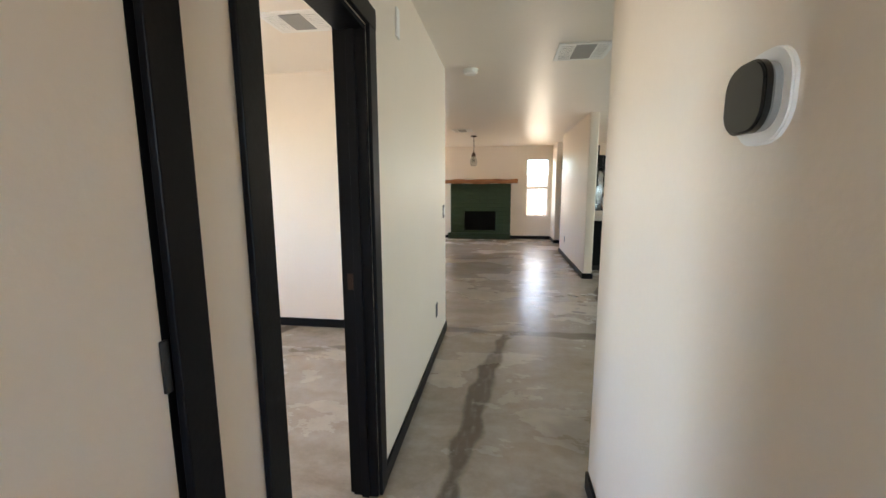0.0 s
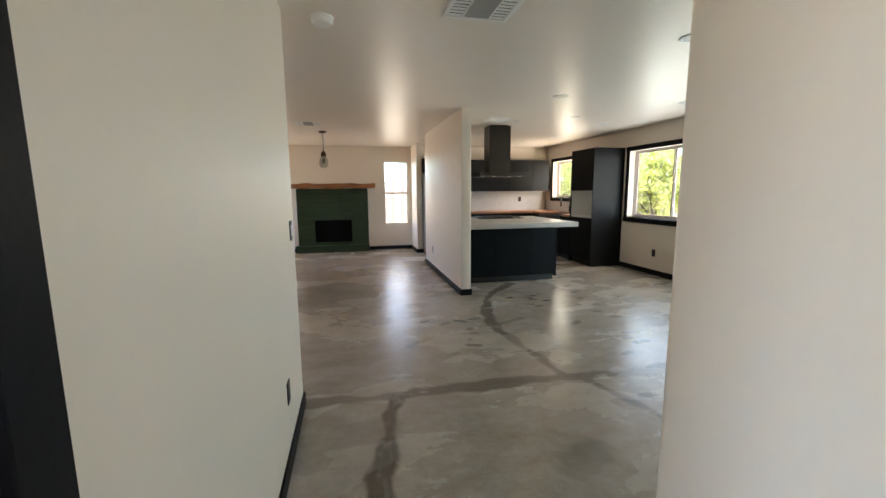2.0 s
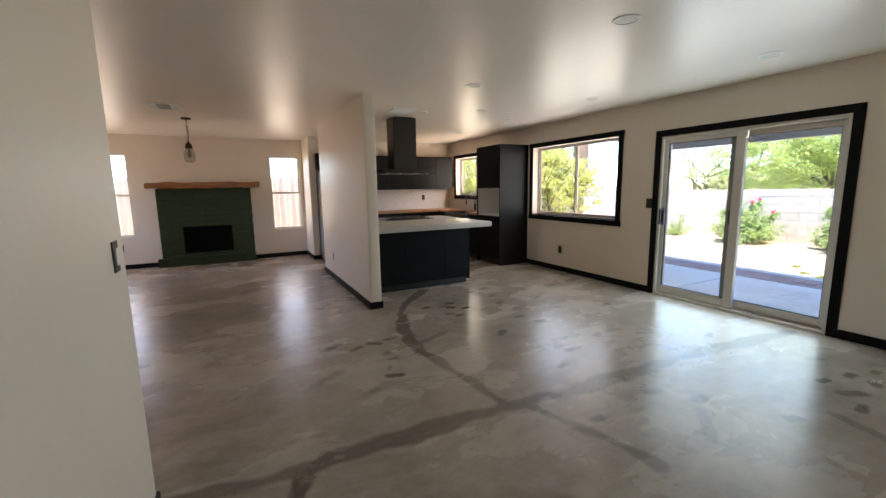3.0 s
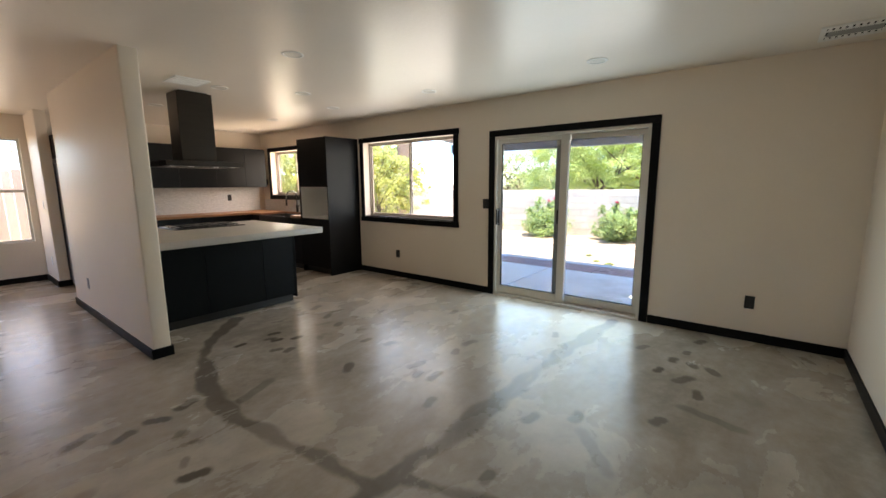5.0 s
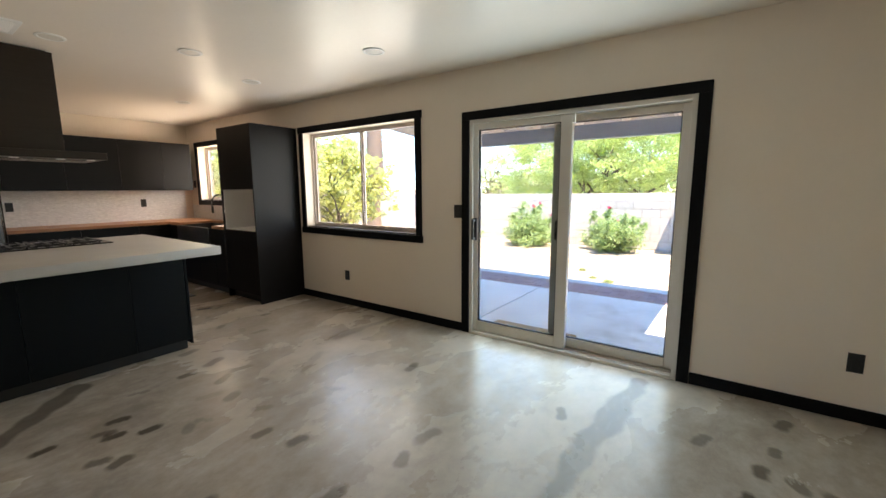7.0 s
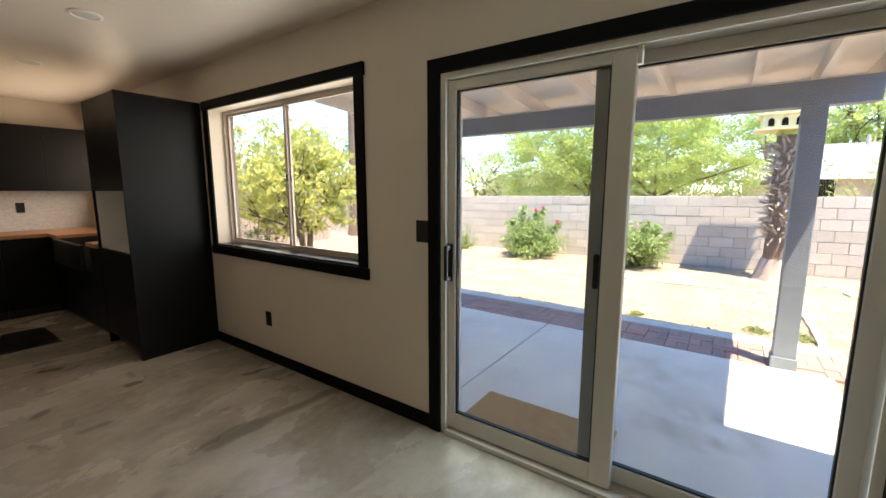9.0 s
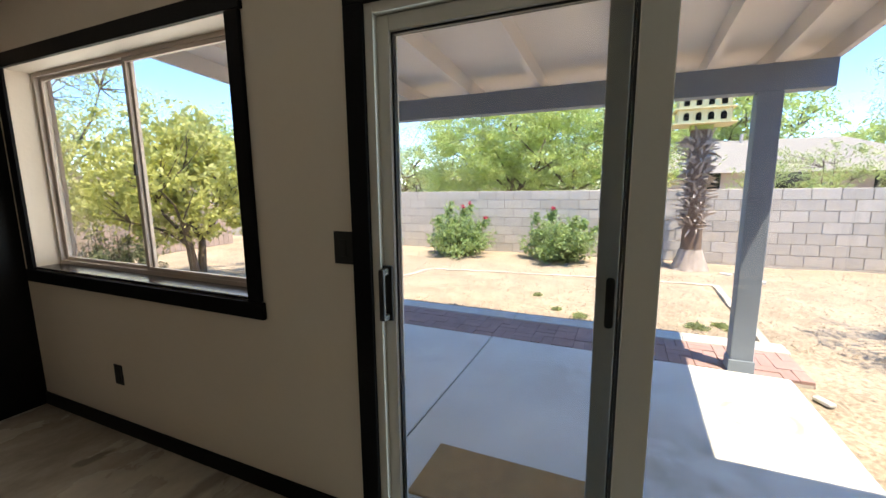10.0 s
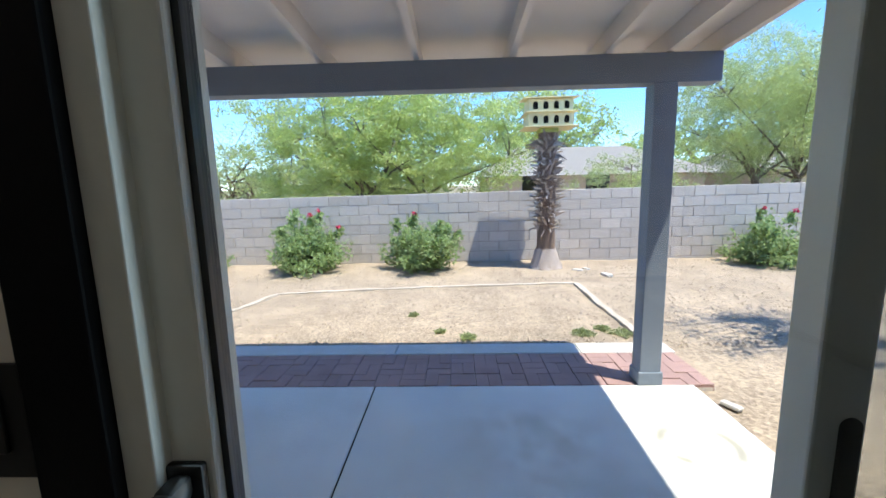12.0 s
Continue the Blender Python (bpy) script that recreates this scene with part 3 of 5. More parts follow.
def cased_window(name, y0, y1, z0, z1, label, ears):
    """A sliding window set deep in the east wall, cased in black inside."""
    w, t = 0.076, 0.018
    d = thing(name, (XE, (y0 + y1) / 2, z0), label, "window", kind="structure")
    part("head_casing", boxes((XE - t - 0.004, XE, y0 - w - ears, y1 + w + ears, z1, z1 + w), bev=0.003), BLACK, d)
    part("sill_casing", boxes((XE - t - 0.004, XE, y0 - w - ears, y1 + w + ears, z0 - w, z0), bev=0.003), BLACK, d)
    for a, b in ((y0 - w, y0), (y1, y1 + w)):
        part("side_casing", boxes((XE - t, XE, a, b, z0, z1), bev=0.003), BLACK, d)
    part("window_sill", boxes((XE - 0.004, XO - 0.05, y0 + 0.003, y1 - 0.003, z0 + 0.002, z0 + 0.016), bev=0.003), GLOSS_BLACK, d, "glossy black painted sill board")
    zb = z0 + 0.016
    f0, f1 = XO - 0.072, XO - 0.022
    frame_bm = boxes((f0, f1, y0, y1, zb, zb + 0.022), (f0, f1, y0, y1, z1 - 0.022, z1), (f0, f1, y0, y0 + 0.022, zb + 0.022, z1 - 0.022), (f0, f1, y1 - 0.022, y1, zb + 0.022, z1 - 0.022))
    part("window_frame", frame_bm, ALU, d, "bare aluminium frame")
    ym = (y0 + y1) / 2
    for a, b, x in ((y0 + 0.022, ym + 0.02, f0 + 0.004), (ym - 0.02, y1 - 0.022, f0 + 0.024)):
        sash = part("sash", boxes((x, x + 0.018, a, a + 0.026, zb + 0.022, z1 - 0.022), (x, x + 0.018, b - 0.026, b, zb + 0.022, z1 - 0.022), (x, x + 0.018, a + 0.026, b - 0.026, zb + 0.022, zb + 0.042), (x, x + 0.018, a + 0.026, b - 0.026, z1 - 0.042, z1 - 0.022), bev=0.002), ALU, d, "aluminium sliding sash")
        pane = part("pane", boxes((x + 0.007, x + 0.011, a + 0.026, b - 0.026, zb + 0.042, z1 - 0.042)), GLASS, sash, "lightly tinted glass")
        pane.visible_shadow = False
    part("window_latch", boxes((f0 - 0.012, f0 + 0.004, ym - 0.012, ym + 0.004, (z0 + z1) / 2 - 0.03, (z0 + z1) / 2 + 0.03), bev=0.003), DARK_PLASTIC, d, "small black latch")
    return d


cased_window("window_1", *WIN_Y, *WIN_Z, "two-pane sliding window cased in black timber", 0.012)
cased_window("window_2", *KWIN_Y, *KWIN_Z, "kitchen window over the sink cased in black timber", 0.0)


def hung_window(name, x0, x1, label):
    """A plain single-hung window in the north wall."""
    z0, z1 = NWIN_Z
    d = thing(name, ((x0 + x1) / 2, YN, z0), label, "window", kind="structure")
    ya, yb, zm = YN + 0.06, YN + 0.11, (z0 + z1) / 2
    part("window_frame", boxes((x0, x0 + 0.03, ya, yb, z0, z1), (x1 - 0.03, x1, ya, yb, z0, z1), (x0 + 0.03, x1 - 0.03, ya, yb, z0, z0 + 0.03), (x0 + 0.03, x1 - 0.03, ya, yb, z1 - 0.03, z1)), VINYL, d)
    part("meeting_rail", boxes((x0 + 0.03, x1 - 0.03, ya + 0.005, yb - 0.005, zm - 0.02, zm + 0.02), bev=0.003), VINYL, d)
    for lo, hi in ((z0 + 0.03, zm - 0.02), (zm + 0.02, z1 - 0.03)):
        part("pane", boxes((x0 + 0.03, x1 - 0.03, ya + 0.022, ya + 0.027, lo, hi)), GLASS, d, "lightly tinted glass").visible_shadow = False


hung_window("window_3", 0.53, 1.12, "narrow single-hung window beside the fireplace")
hung_window("window_4", -2.48, -1.885, "narrow single-hung window beside the fireplace")

# ---- sliding patio door ----
ya, yb = DOOR_Y
slider = thing("door_3", (XE, 4.11, 0), "cream vinyl sliding glass patio door in a black casing", "door", kind="structure")
w = 0.078
part("head_casing", boxes((XE - 0.02, XE, ya - w, yb + w, DOOR_H, DOOR_H + 0.075), bev=0.003), BLACK, slider, "black painted casing")
for a, b in ((ya - w, ya), (yb, yb + w)):
    part("side_casing", boxes((XE - 0.02, XE, a, b, 0, DOOR_H), bev=0.003), BLACK, slider, "black painted casing")
X0, X1 = XE - 0.006, XO - 0.03
part("door_frame", boxes((X0, X1, ya, ya + 0.034, 0, DOOR_H), (X0, X1, yb - 0.034, yb, 0, DOOR_H), (X0, X1, ya + 0.034, yb - 0.034, DOOR_H - 0.034, DOOR_H), (X0 - 0.01, X1 + 0.03, ya + 0.034, yb - 0.034, 0.0, 0.028), bev=0.002), VINYL, slider)
part("track_rail", boxes((X0 + 0.045, X0 + 0.053, ya + 0.034, yb - 0.034, 0.028, 0.036), (X0 + 0.115, X0 + 0.123, ya + 0.034, yb - 0.034, 0.028, 0.036)), ALU, slider, "aluminium track")


def door_panel(name, x, y0, y1, label, s=0.078):
    z0, z1, sl, d = 0.036, DOOR_H - 0.036, 0.064, 0.05
    p = part(name, boxes((x, x + d, y0, y0 + s, z0, z1), (x, x + d, y1 - sl, y1, z0, z1), (x, x + d, y0 + s, y1 - sl, z0, z0 + s), (x, x + d, y0 + s, y1 - sl, z1 - 0.052, z1), bev=0.004), VINYL, slider, label)
    g0, g1 = y0 + s, y1 - sl
    zz0, zz1 = z0 + s, z1 - 0.052
    b = 0.008
    part("glazing_gasket", boxes((x + 0.014, x + d - 0.014, g0, g0 + b, zz0, zz1), (x + 0.014, x + d - 0.014, g1 - b, g1, zz0, zz1), (x + 0.014, x + d - 0.014, g0 + b, g1 - b, zz0, zz0 + b), (x + 0.014, x + d - 0.014, g0 + b, g1 - b, zz1 - b, zz1)), DARK_PLASTIC, p, "black rubber gasket")
    part("pane", boxes((x + 0.022, x + 0.027, g0 + b, g1 - b, zz0 + b, zz1 - b)), GLASS, p, "lightly tinted glass").visible_shadow = False
    return p


inner = door_panel("sliding_panel", X0 + 0.024, 4.062, yb - 0.016, "sliding panel with a black pull", 0.092)
outer = door_panel("fixed_panel", X0 + 0.094, ya + 0.016, 4.234, "fixed glass panel")
xh = X0 + 0.024
bm = boxes((xh - 0.012, xh, 4.927, 4.968, 0.915, 1.125), bev=0.004)
box(bm, xh - 0.045, xh - 0.012, 4.936, 4.959, 1.092, 1.118, bev=0.006)
box(bm, xh - 0.045, xh - 0.012, 4.936, 4.959, 0.922, 0.945, bev=0.006)
box(bm, xh - 0.056, xh - 0.040, 4.936, 4.959, 0.925, 1.118, bev=0.006)
part("handle", bm, DARK_PLASTIC, inner, "black plastic D-handle", True)

part("roller_stop", boxes((X0 + 0.0, X0 + 0.03, 4.035, 4.055, 1.905, 1.975), bev=0.004), VINYL, slider)
mat_bm = boxes((4.965, 5.375, 4.17, 5.07, -0.1, -0.082), bev=0.006)
solid("doormat", mat_bm, COIR, "plain brown coir doormat on the patio slab", "doormat")


# ---- fixtures on walls and ceilings ----
def ceiling_vent(x0, x1, y0, y1, label):
    """A three-part ceiling diffuser: slats to the sides of a plain middle."""
    v = thing("ceiling_vent", ((x0 + x1) / 2, (y0 + y1) / 2, H), label, "vent", "ceiling vents")
    z = H - 0.012
    f = 0.03
    part("frame", boxes((x0, x1, y0, y0 + f, z, H), (x0, x1, y1 - f, y1, z, H), (x0, x0 + f, y0 + f, y1 - f, z, H), (x1 - f, x1, y0 + f, y1 - f, z, H), bev=0.003), WHITE, v)
    xa, xb = x0 + f, x1 - f
    third = (xb - xa) * 0.28
    # no duct is built: a dark sheet paints the shade behind the slats
    part("backing", boxes((xa, xb, y0 + f, y1 - f, H - 0.003, H)), SLOT, v, "dark sheet painted as the shaded duct behind the slats")
    part("middle_plate", boxes((xa + third, xb - third, y0 + f + 0.01, y1 - f - 0.01, z + 0.001, z + 0.004)), GREY_VENT, v, "perforated grey plate")
    for a in (xa + third - 0.008, xb - third):
        part("divider", boxes((a, a + 0.008, y0 + f, y1 - f, z, H - 0.003)), WHITE, v)
    count = 9
    step = (y1 - y0 - 2 * f) / count
    for a, b in ((xa, xa + third - 0.008), (xb - third + 0.008, xb)):
        for i in range(count):
            y = y0 + f + step * (i + 0.5)
            part("slat", boxes((a, b, y - step * 0.30, y + step * 0.30, z + 0.002, z + 0.006)), WHITE, v)
    return v


ceiling_vent(0.31, 0.72, 3.14, 3.56, "white metal ceiling diffuser with a grey middle")
ceiling_vent(-1.06, -0.68, 7.60, 8.02, "white metal ceiling diffuser near the pendant")
ceiling_vent(4.05, 4.40, 1.73, 2.09, "white metal ceiling diffuser in the dining corner")
ceiling_vent(-1.62, -1.22, 2.30, 2.62, "white metal ceiling diffuser in the bedroom")
panel = thing("ceiling_access_vent", (1.92, 6.96, H), "white flat vent panel above the cooker hood", "vent")
part("frame", boxes((1.755, 2.075, 6.80, 7.12, H - 0.014, H), bev=0.004), WHITE, panel)
part("grille", boxes(*[(1.785, 2.045, 6.83 + 0.026 * i, 6.845 + 0.026 * i, H - 0.018, H - 0.014) for i in range(10)]), WHITE, panel, "white slatted grille")


def downlight(x, y):
    d = thing("recessed_light", (x, y, H), "white recessed ceiling light, switched off", "ceiling light", "recessed lights")
    part("trim_ring", lathe(bmesh.new(), x, y, [(0.085, H), (0.088, H - 0.004), (0.082, H - 0.008), (0.070, H - 0.008), (0.066, H - 0.003)], 40), WHITE, d, smooth=True)
    part("diffuser", lathe(bmesh.new(), x, y, [(0.066, H - 0.0015), (0.065, H - 0.004), (0.02, H - 0.006)], 40), VINYL, d, "frosted lens", True)
    return d


first_light = downlight(2.12, 3.55)
for x, y in ((2.11, 5.39), (3.845, 3.53), (3.815, 5.39), (2.245, 7.005), (2.975, 6.57), (3.74, 7.03), (3.76, 8.62), (2.15, 8.62)):
    copy_thing(first_light, Matrix.Translation((x, y, H)))

smoke = thing("smoke_detector", (-0.405, 3.735, H), "round white smoke detector on the ceiling", "smoke detector")
part("base", cyl(bmesh.new(), -0.405, 3.735, H - 0.012, H, 0.07, seg=40), WHITE, smoke, smooth=True)
part("cover", lathe(bmesh.new(), -0.405, 3.735, [(0.062, H - 0.012), (0.064, H - 0.03), (0.055, H - 0.042), (0.02, H - 0.045)], 40), WHITE, smoke, smooth=True)


def rounded_plate(bm, cy, cz, w, h, x0, x1, r, seg=8):
    """A plate with round corners, upright, its thickness along x."""
    ring = []
    for k, (sy, sz) in enumerate(((1, 1), (-1, 1), (-1, -1), (1, -1))):
        for i in range(seg + 1):
            a = math.pi / 2 * (k + i / seg)
            ring.append((cy + sy * (w / 2 - r) + r * math.cos(a), cz + sz * (h / 2 - r) + r * math.sin(a)))
    f = bm.faces.new([bm.verts.new((x0, y, z)) for y, z in ring])
    up = bmesh.ops.extrude_face_region(bm, geom=[f])
    bmesh.ops.translate(bm, vec=(x1 - x0, 0, 0), verts=[v for v in up["geom"] if isinstance(v, bmesh.types.BMVert)])
    es = [e for e in bm.edges if all(abs(v.co.x - x1) < 1e-5 for v in e.verts)]
    bmesh.ops.bevel(bm, geom=es, offset=abs(x1 - x0) * 0.3, segments=3, affect="EDGES")
    return bm


part("finger_pull", rounded_plate(bmesh.new(), 4.190, 1.045, 0.026, 0.165, X0 + 0.094, X0 + 0.090, 0.0125), DARK_PLASTIC, outer, "black recessed finger pull", True)
thermo = thing("thermostat", (XR, 0.595, 1.57), "black-faced thermostat on a white wall plate", "thermostat")
TY, TZ = 0.572, 1.556
part("wall_plate", rounded_plate(bmesh.new(), TY, TZ, 0.150, 0.150, XR, XR - 0.009, 0.06), WHITE, thermo, "white rounded wall plate", True)
part("body", rounded_plate(bmesh.new(), TY, TZ, 0.108, 0.108, XR - 0.009, XR - 0.024, 0.04), GREY_VENT, thermo, "grey body", True)
part("screen", rounded_plate(bmesh.new(), TY, TZ, 0.114, 0.114, XR - 0.024, XR - 0.037, 0.042), BLACK_GLASS, thermo, "glossy black screen", True)


def wall_plate(name, x, y, z, out, axis, label, category, gang=1, color=None, face=None, h=0.118, w=0.074):
    """An outlet or switch plate; out is the way in which it faces along its axis."""
    color, face = color or DARK_PLASTIC, face or DARK_PLASTIC
    d = thing(name, (x, y, z), label, category, name + "s")
    w = w + 0.046 * (gang - 1)

    def slab(u0, u1, z0, z1, d0, d1, bev):
        a, b = sorted((out * d0, out * d1))
        if axis == "x":
            return boxes((x + a, x + b, y + u0, y + u1, z + z0, z + z1), bev=bev)
        return boxes((x + u0, x + u1, y + a, y + b, z + z0, z + z1), bev=bev)
    part("cover_plate", slab(-w / 2, w / 2, -h / 2, h / 2, 0, 0.006, 0.002), color, d)
    for g in range(gang):
        c = (g - (gang - 1) / 2) * 0.046
        if name == "outlet":
            for zz in (-0.02, 0.02):
                part("socket", slab(c - 0.017, c + 0.017, zz - 0.014, zz + 0.014, 0.006, 0.0085, 0.001), face, d)
        else:
            part("rocker", slab(c - 0.016, c + 0.016, -0.033, 0.033, 0.006, 0.011, 0.002), face, d)
    return d


wall_plate("outlet", XE, 6.739, 0.365, -1, "x", "black outlet plate under the window", "outlet")
wall_plate("outlet", XE, 2.311, 0.362, -1, "x", "black outlet plate on the dining wall", "outlet")
wall_plate("light_switch", XE, 5.130, 1.183, -1, "x", "black switch plate beside the sliding door", "switch", w=0.085, h=0.125)
wall_plate("outlet", XL, 3.116, 0.374, 1, "x", "black outlet plate in the corridor", "outlet")
wall_plate("light_switch", XL, 3.54, 1.188, 1, "x", "black double switch with one white rocker", "switch", face=WHITE)
wall_plate("outlet", 1.155, 8.15, 0.365, -1, "x", "grey outlet plate on the partition", "outlet", color=GREY_VENT, face=GREY_VENT)
wall_plate("outlet", -2.12, YN, 0.40, -1, "y", "black outlet plate below the window", "outlet")
wall_plate("outlet", 3.90, YK - 0.008, 1.20, -1, "y", "black outlet on the backsplash", "outlet")
wall_plate("outlet", 2.41, YK - 0.008, 1.19, -1, "y", "black outlet on the backsplash", "outlet")
wall_plate("light_switch", XE, 10.50, 1.50, -1, "x", "black switch between cabinet and window", "switch")
wall_plate("light_switch", 1.2, 10.45, 1.17, -1, "x", "white switch plate on the stub wall", "switch", color=WHITE, face=WHITE)
wall_plate("outlet", 1.2, 10.45, 0.36, -1, "x", "white outlet plate on the stub wall", "outlet", color=WHITE, face=WHITE)
solid("door_chime", boxes((XL, XL + 0.012, 1.90, 1.95, 2.15, 2.29), bev=0.004), WHITE, "small white plastic box high on the wall", "sensor")

# ---- fireplace ----
fire = thing("fireplace", (-0.68, 10.85, 0), "dark green painted brick fireplace with a raised hearth", "fireplace")
FX0, FX1, FY = -1.49, 0.135, 10.90
BX0, BX1, BZ0, BZ1 = -1.11, -0.262, 0.185, 0.745
body = part("surround", boxes((FX0 + 0.006, BX0, FY + 0.012, YN, 0.0, 1.49), (BX1, FX1 - 0.006, FY + 0.012, YN, 0.0, 1.49), (BX0, BX1, FY + 0.012, YN, BZ1, 1.49), (BX0, BX1, FY + 0.012, YN, 0.0, BZ0)), GREEN_JOINT, fire, "green painted mortar")
hearth = part("hearth", boxes((-1.545, 0.128, 10.80, FY, 0.0, 0.125)), GREEN_JOINT, fire, "green painted brick hearth")
part("firebox", boxes((BX0 - 0.004, BX1 + 0.004, YN - 0.004, YN - 0.001, BZ0 - 0.004, BZ1 + 0.004), (BX0, BX0 + 0.012, FY + 0.02, YN - 0.004, BZ0, BZ1), (BX1 - 0.012, BX1, FY + 0.02, YN - 0.004, BZ0, BZ1), (BX0 + 0.012, BX1 - 0.012, FY + 0.02, YN - 0.004, BZ1 - 0.012, BZ1)), MATT_BLACK, fire, "matt black firebox lining")

# ---- mantel and pendant ----
bm = bmesh.new()
box(bm, -1.625, 0.305, 10.735, 10.99, 1.495, 1.60)
bmesh.ops.subdivide_edges(bm, edges=[e for e in bm.edges if abs(e.verts[0].co.x - e.verts[1].co.x) > 0.5], cuts=26)
for v in bm.verts:
    if v.co.y < 10.8:
        v.co.y += 0.045 * noise.noise(Vector((v.co.x * 3.0, 1.0, 0)))
        v.co.z += 0.024 * noise.noise(Vector((v.co.x * 4.0, v.co.z * 9, 4)))
bmesh.ops.bevel(bm, geom=[e for e in bm.edges if e.calc_face_angle(0) > 1.0], offset=0.008, segments=2, affect="EDGES")
solid("mantel", bm, MANTEL, "live-edge reddish wood mantel shelf on the fireplace", "mantel", smooth=True)

PX, PY = -0.715, 8.678
pend = thing("pendant_lamp", (PX, PY, H), "bronze pendant lamp with a clear glass jar shade", "pendant lamp")
part("canopy", lathe(bmesh.new(), PX, PY, [(0.065, H), (0.066, H - 0.015), (0.05, H - 0.024), (0.012, H - 0.03)]), BRONZE, pend, smooth=True)
for i in range(9):
    z = H - 0.035 - i * 0.036
    ring = bmesh.new()
    turn = Matrix.Rotation(i * math.pi / 2, 4, "Z")
    pts = [Vector((PX, PY, z)) + turn @ Vector((0.010 * math.cos(a), 0, 0.023 * math.sin(a))) for a in [k * math.tau / 12 for k in range(13)]]
    tube(ring, pts, [0.0028] * 13, 6)
    part("chain_link", ring, BRONZE, pend)
part("cord", tube(bmesh.new(), [(PX + 0.008, PY, H - 0.03), (PX + 0.014, PY + 0.008, H - 0.2), (PX, PY, H - 0.37)], [0.003] * 3, 6), DARK_PLASTIC, pend, "black cord")
part("socket_cap", lathe(bmesh.new(), PX, PY, [(0.010, 2.14), (0.03, 2.12), (0.045, 2.095), (0.048, 2.05), (0.044, 2.045)]), BRONZE, pend, smooth=True)
shade = lathe(bmesh.new(), PX, PY, [(0.045, 2.06), (0.05, 2.03), (0.072, 1.98), (0.078, 1.92), (0.068, 1.865), (0.03, 1.845)])
part("shade", shade, GLASS, pend, "clear glass jar", True).visible_shadow = False
part("bulb", lathe(bmesh.new(), PX, PY, [(0.012, 2.05), (0.014, 2.02), (0.030, 1.97), (0.028, 1.935), (0.008, 1.915)], 20), GLASS, pend, "clear unlit bulb", True).visible_shadow = False

# ---- kitchen ----
def cabinet(name, x0, x1, y0, y1, z0, z1, face, doors, label, group, material=CABINET, toe=0.0):
    """A cabinet with slab doors on one face; doors are rows of start, end, bottom, top along that face."""
    c = thing(name, ((x0 + x1) / 2, (y0 + y1) / 2, z0), label, "cabinet", group)
    t = 0.019
    if face == "-y":
        body = (x0, x1, y0 + t, y1, z0 + toe, z1)
        kick = (x0 + 0.002, x1 - 0.002, y0 + 0.07, y1 - 0.01, z0, z0 + toe)
    else:
        body = (x0 + t, x1, y0, y1, z0 + toe, z1)
        kick = (x0 + 0.07, x1 - 0.01, y0 + 0.002, y1 - 0.002, z0, z0 + toe)
    part("body", boxes(body, bev=0.001), material, c)
    if toe:
        part("toe_kick", boxes(kick), DARK_PLASTIC, c, "recessed black plinth")
    for a, b, lo, hi in doors:
        row = (a + 0.0015, b - 0.0015, y0, y0 + t - 0.001, lo, hi) if face == "-y" else (x0, x0 + t - 0.001, a + 0.0015, b - 0.0015, lo, hi)
        part("door", boxes(row, bev=0.0015), material, c)
    return c


# island
IX0, IX1, IY0, IY1 = 1.306, 2.862, 6.788, 7.80
cabinet("island_cabinet", IX0, IX1, IY0, IY1, 0.0, 0.886, "-y", [(IX0, 1.85, 0.10, 0.884), (1.85, 2.47, 0.10, 0.884), (2.47, IX1, 0.10, 0.884)], "black-teal slab-fronted kitchen island base", "island", TEAL, toe=0.10)
solid("island_end_panel", boxes((IX1 + 0.001, 2.880, IY0 - 0.006, IY1, 0.06, 0.886), bev=0.0015), TEAL, "black end panel of the kitchen island", "panel")
bm = boxes((1.292, 2.950, 6.292, 7.86, 0.888, 0.956), bev=0.006)
solid("island_worktop", bm, CONCRETE, "thick pale grey concrete worktop on the island", "worktop", smooth=True)
hob = thing("cooktop", (2.145, 7.53, 0.956), "black gas cooktop set into the island worktop", "cooktop")
part("glass", boxes((1.77, 2.53, 7.27, 7.79, 0.956, 0.966), bev=0.003), BLACK_GLASS, hob)
for cx in (1.93, 2.15, 2.37):
    bm = bmesh.new()
    for k in range(3):
        box(bm, cx - 0.095, cx + 0.095, 7.33 + 0.18 * k, 7.344 + 0.18 * k, 0.974, 0.983)
        box(bm, cx - 0.095 + 0.088 * k, cx - 0.081 + 0.088 * k, 7.31, 7.73, 0.975, 0.984)
    for px in (cx - 0.088, cx + 0.08):
        for py in (7.335, 7.69):
            box(bm, px, px + 0.01, py, py + 0.01, 0.966, 0.975)
    part("grate", bm, DARK_PLASTIC, hob, "black cast-iron grate")
    for py in (7.42, 7.62):
        part("burner", cyl(bmesh.new(), cx, py, 0.966, 0.973, 0.038, 0.03, 20), DARK_PLASTIC, hob, smooth=True)

# hood over the island
hood = thing("range_hood", (2.15, 7.55, H), "dark stainless island range hood with a square chimney", "range hood")
part("chimney", boxes((1.965, 2.33, 7.41, 7.69, 1.706, H - 0.012), bev=0.003), STAINLESS, hood)
# black block put in for the shade of the gap under the ceiling
part("chimney_top_gap", boxes((2.0, 2.30, 7.44, 7.66, H - 0.012, H)), DARK_PLASTIC, hood)
part("canopy", boxes((1.745, 2.555, 7.243, 7.86, 1.648, 1.705), bev=0.003), STAINLESS, hood)
for cx in (1.83, 2.02, 2.28, 2.47):
    part("hood_light", cyl(bmesh.new(), cx, 7.34, 1.643, 1.648, 0.028, seg=20), WHITE, hood, "small round lamp, off")
part("filter", boxes((1.80, 2.14, 7.42, 7.80, 1.644, 1.648), (2.16, 2.50, 7.42, 7.80, 1.644, 1.648)), STEEL, hood, "steel mesh filters")

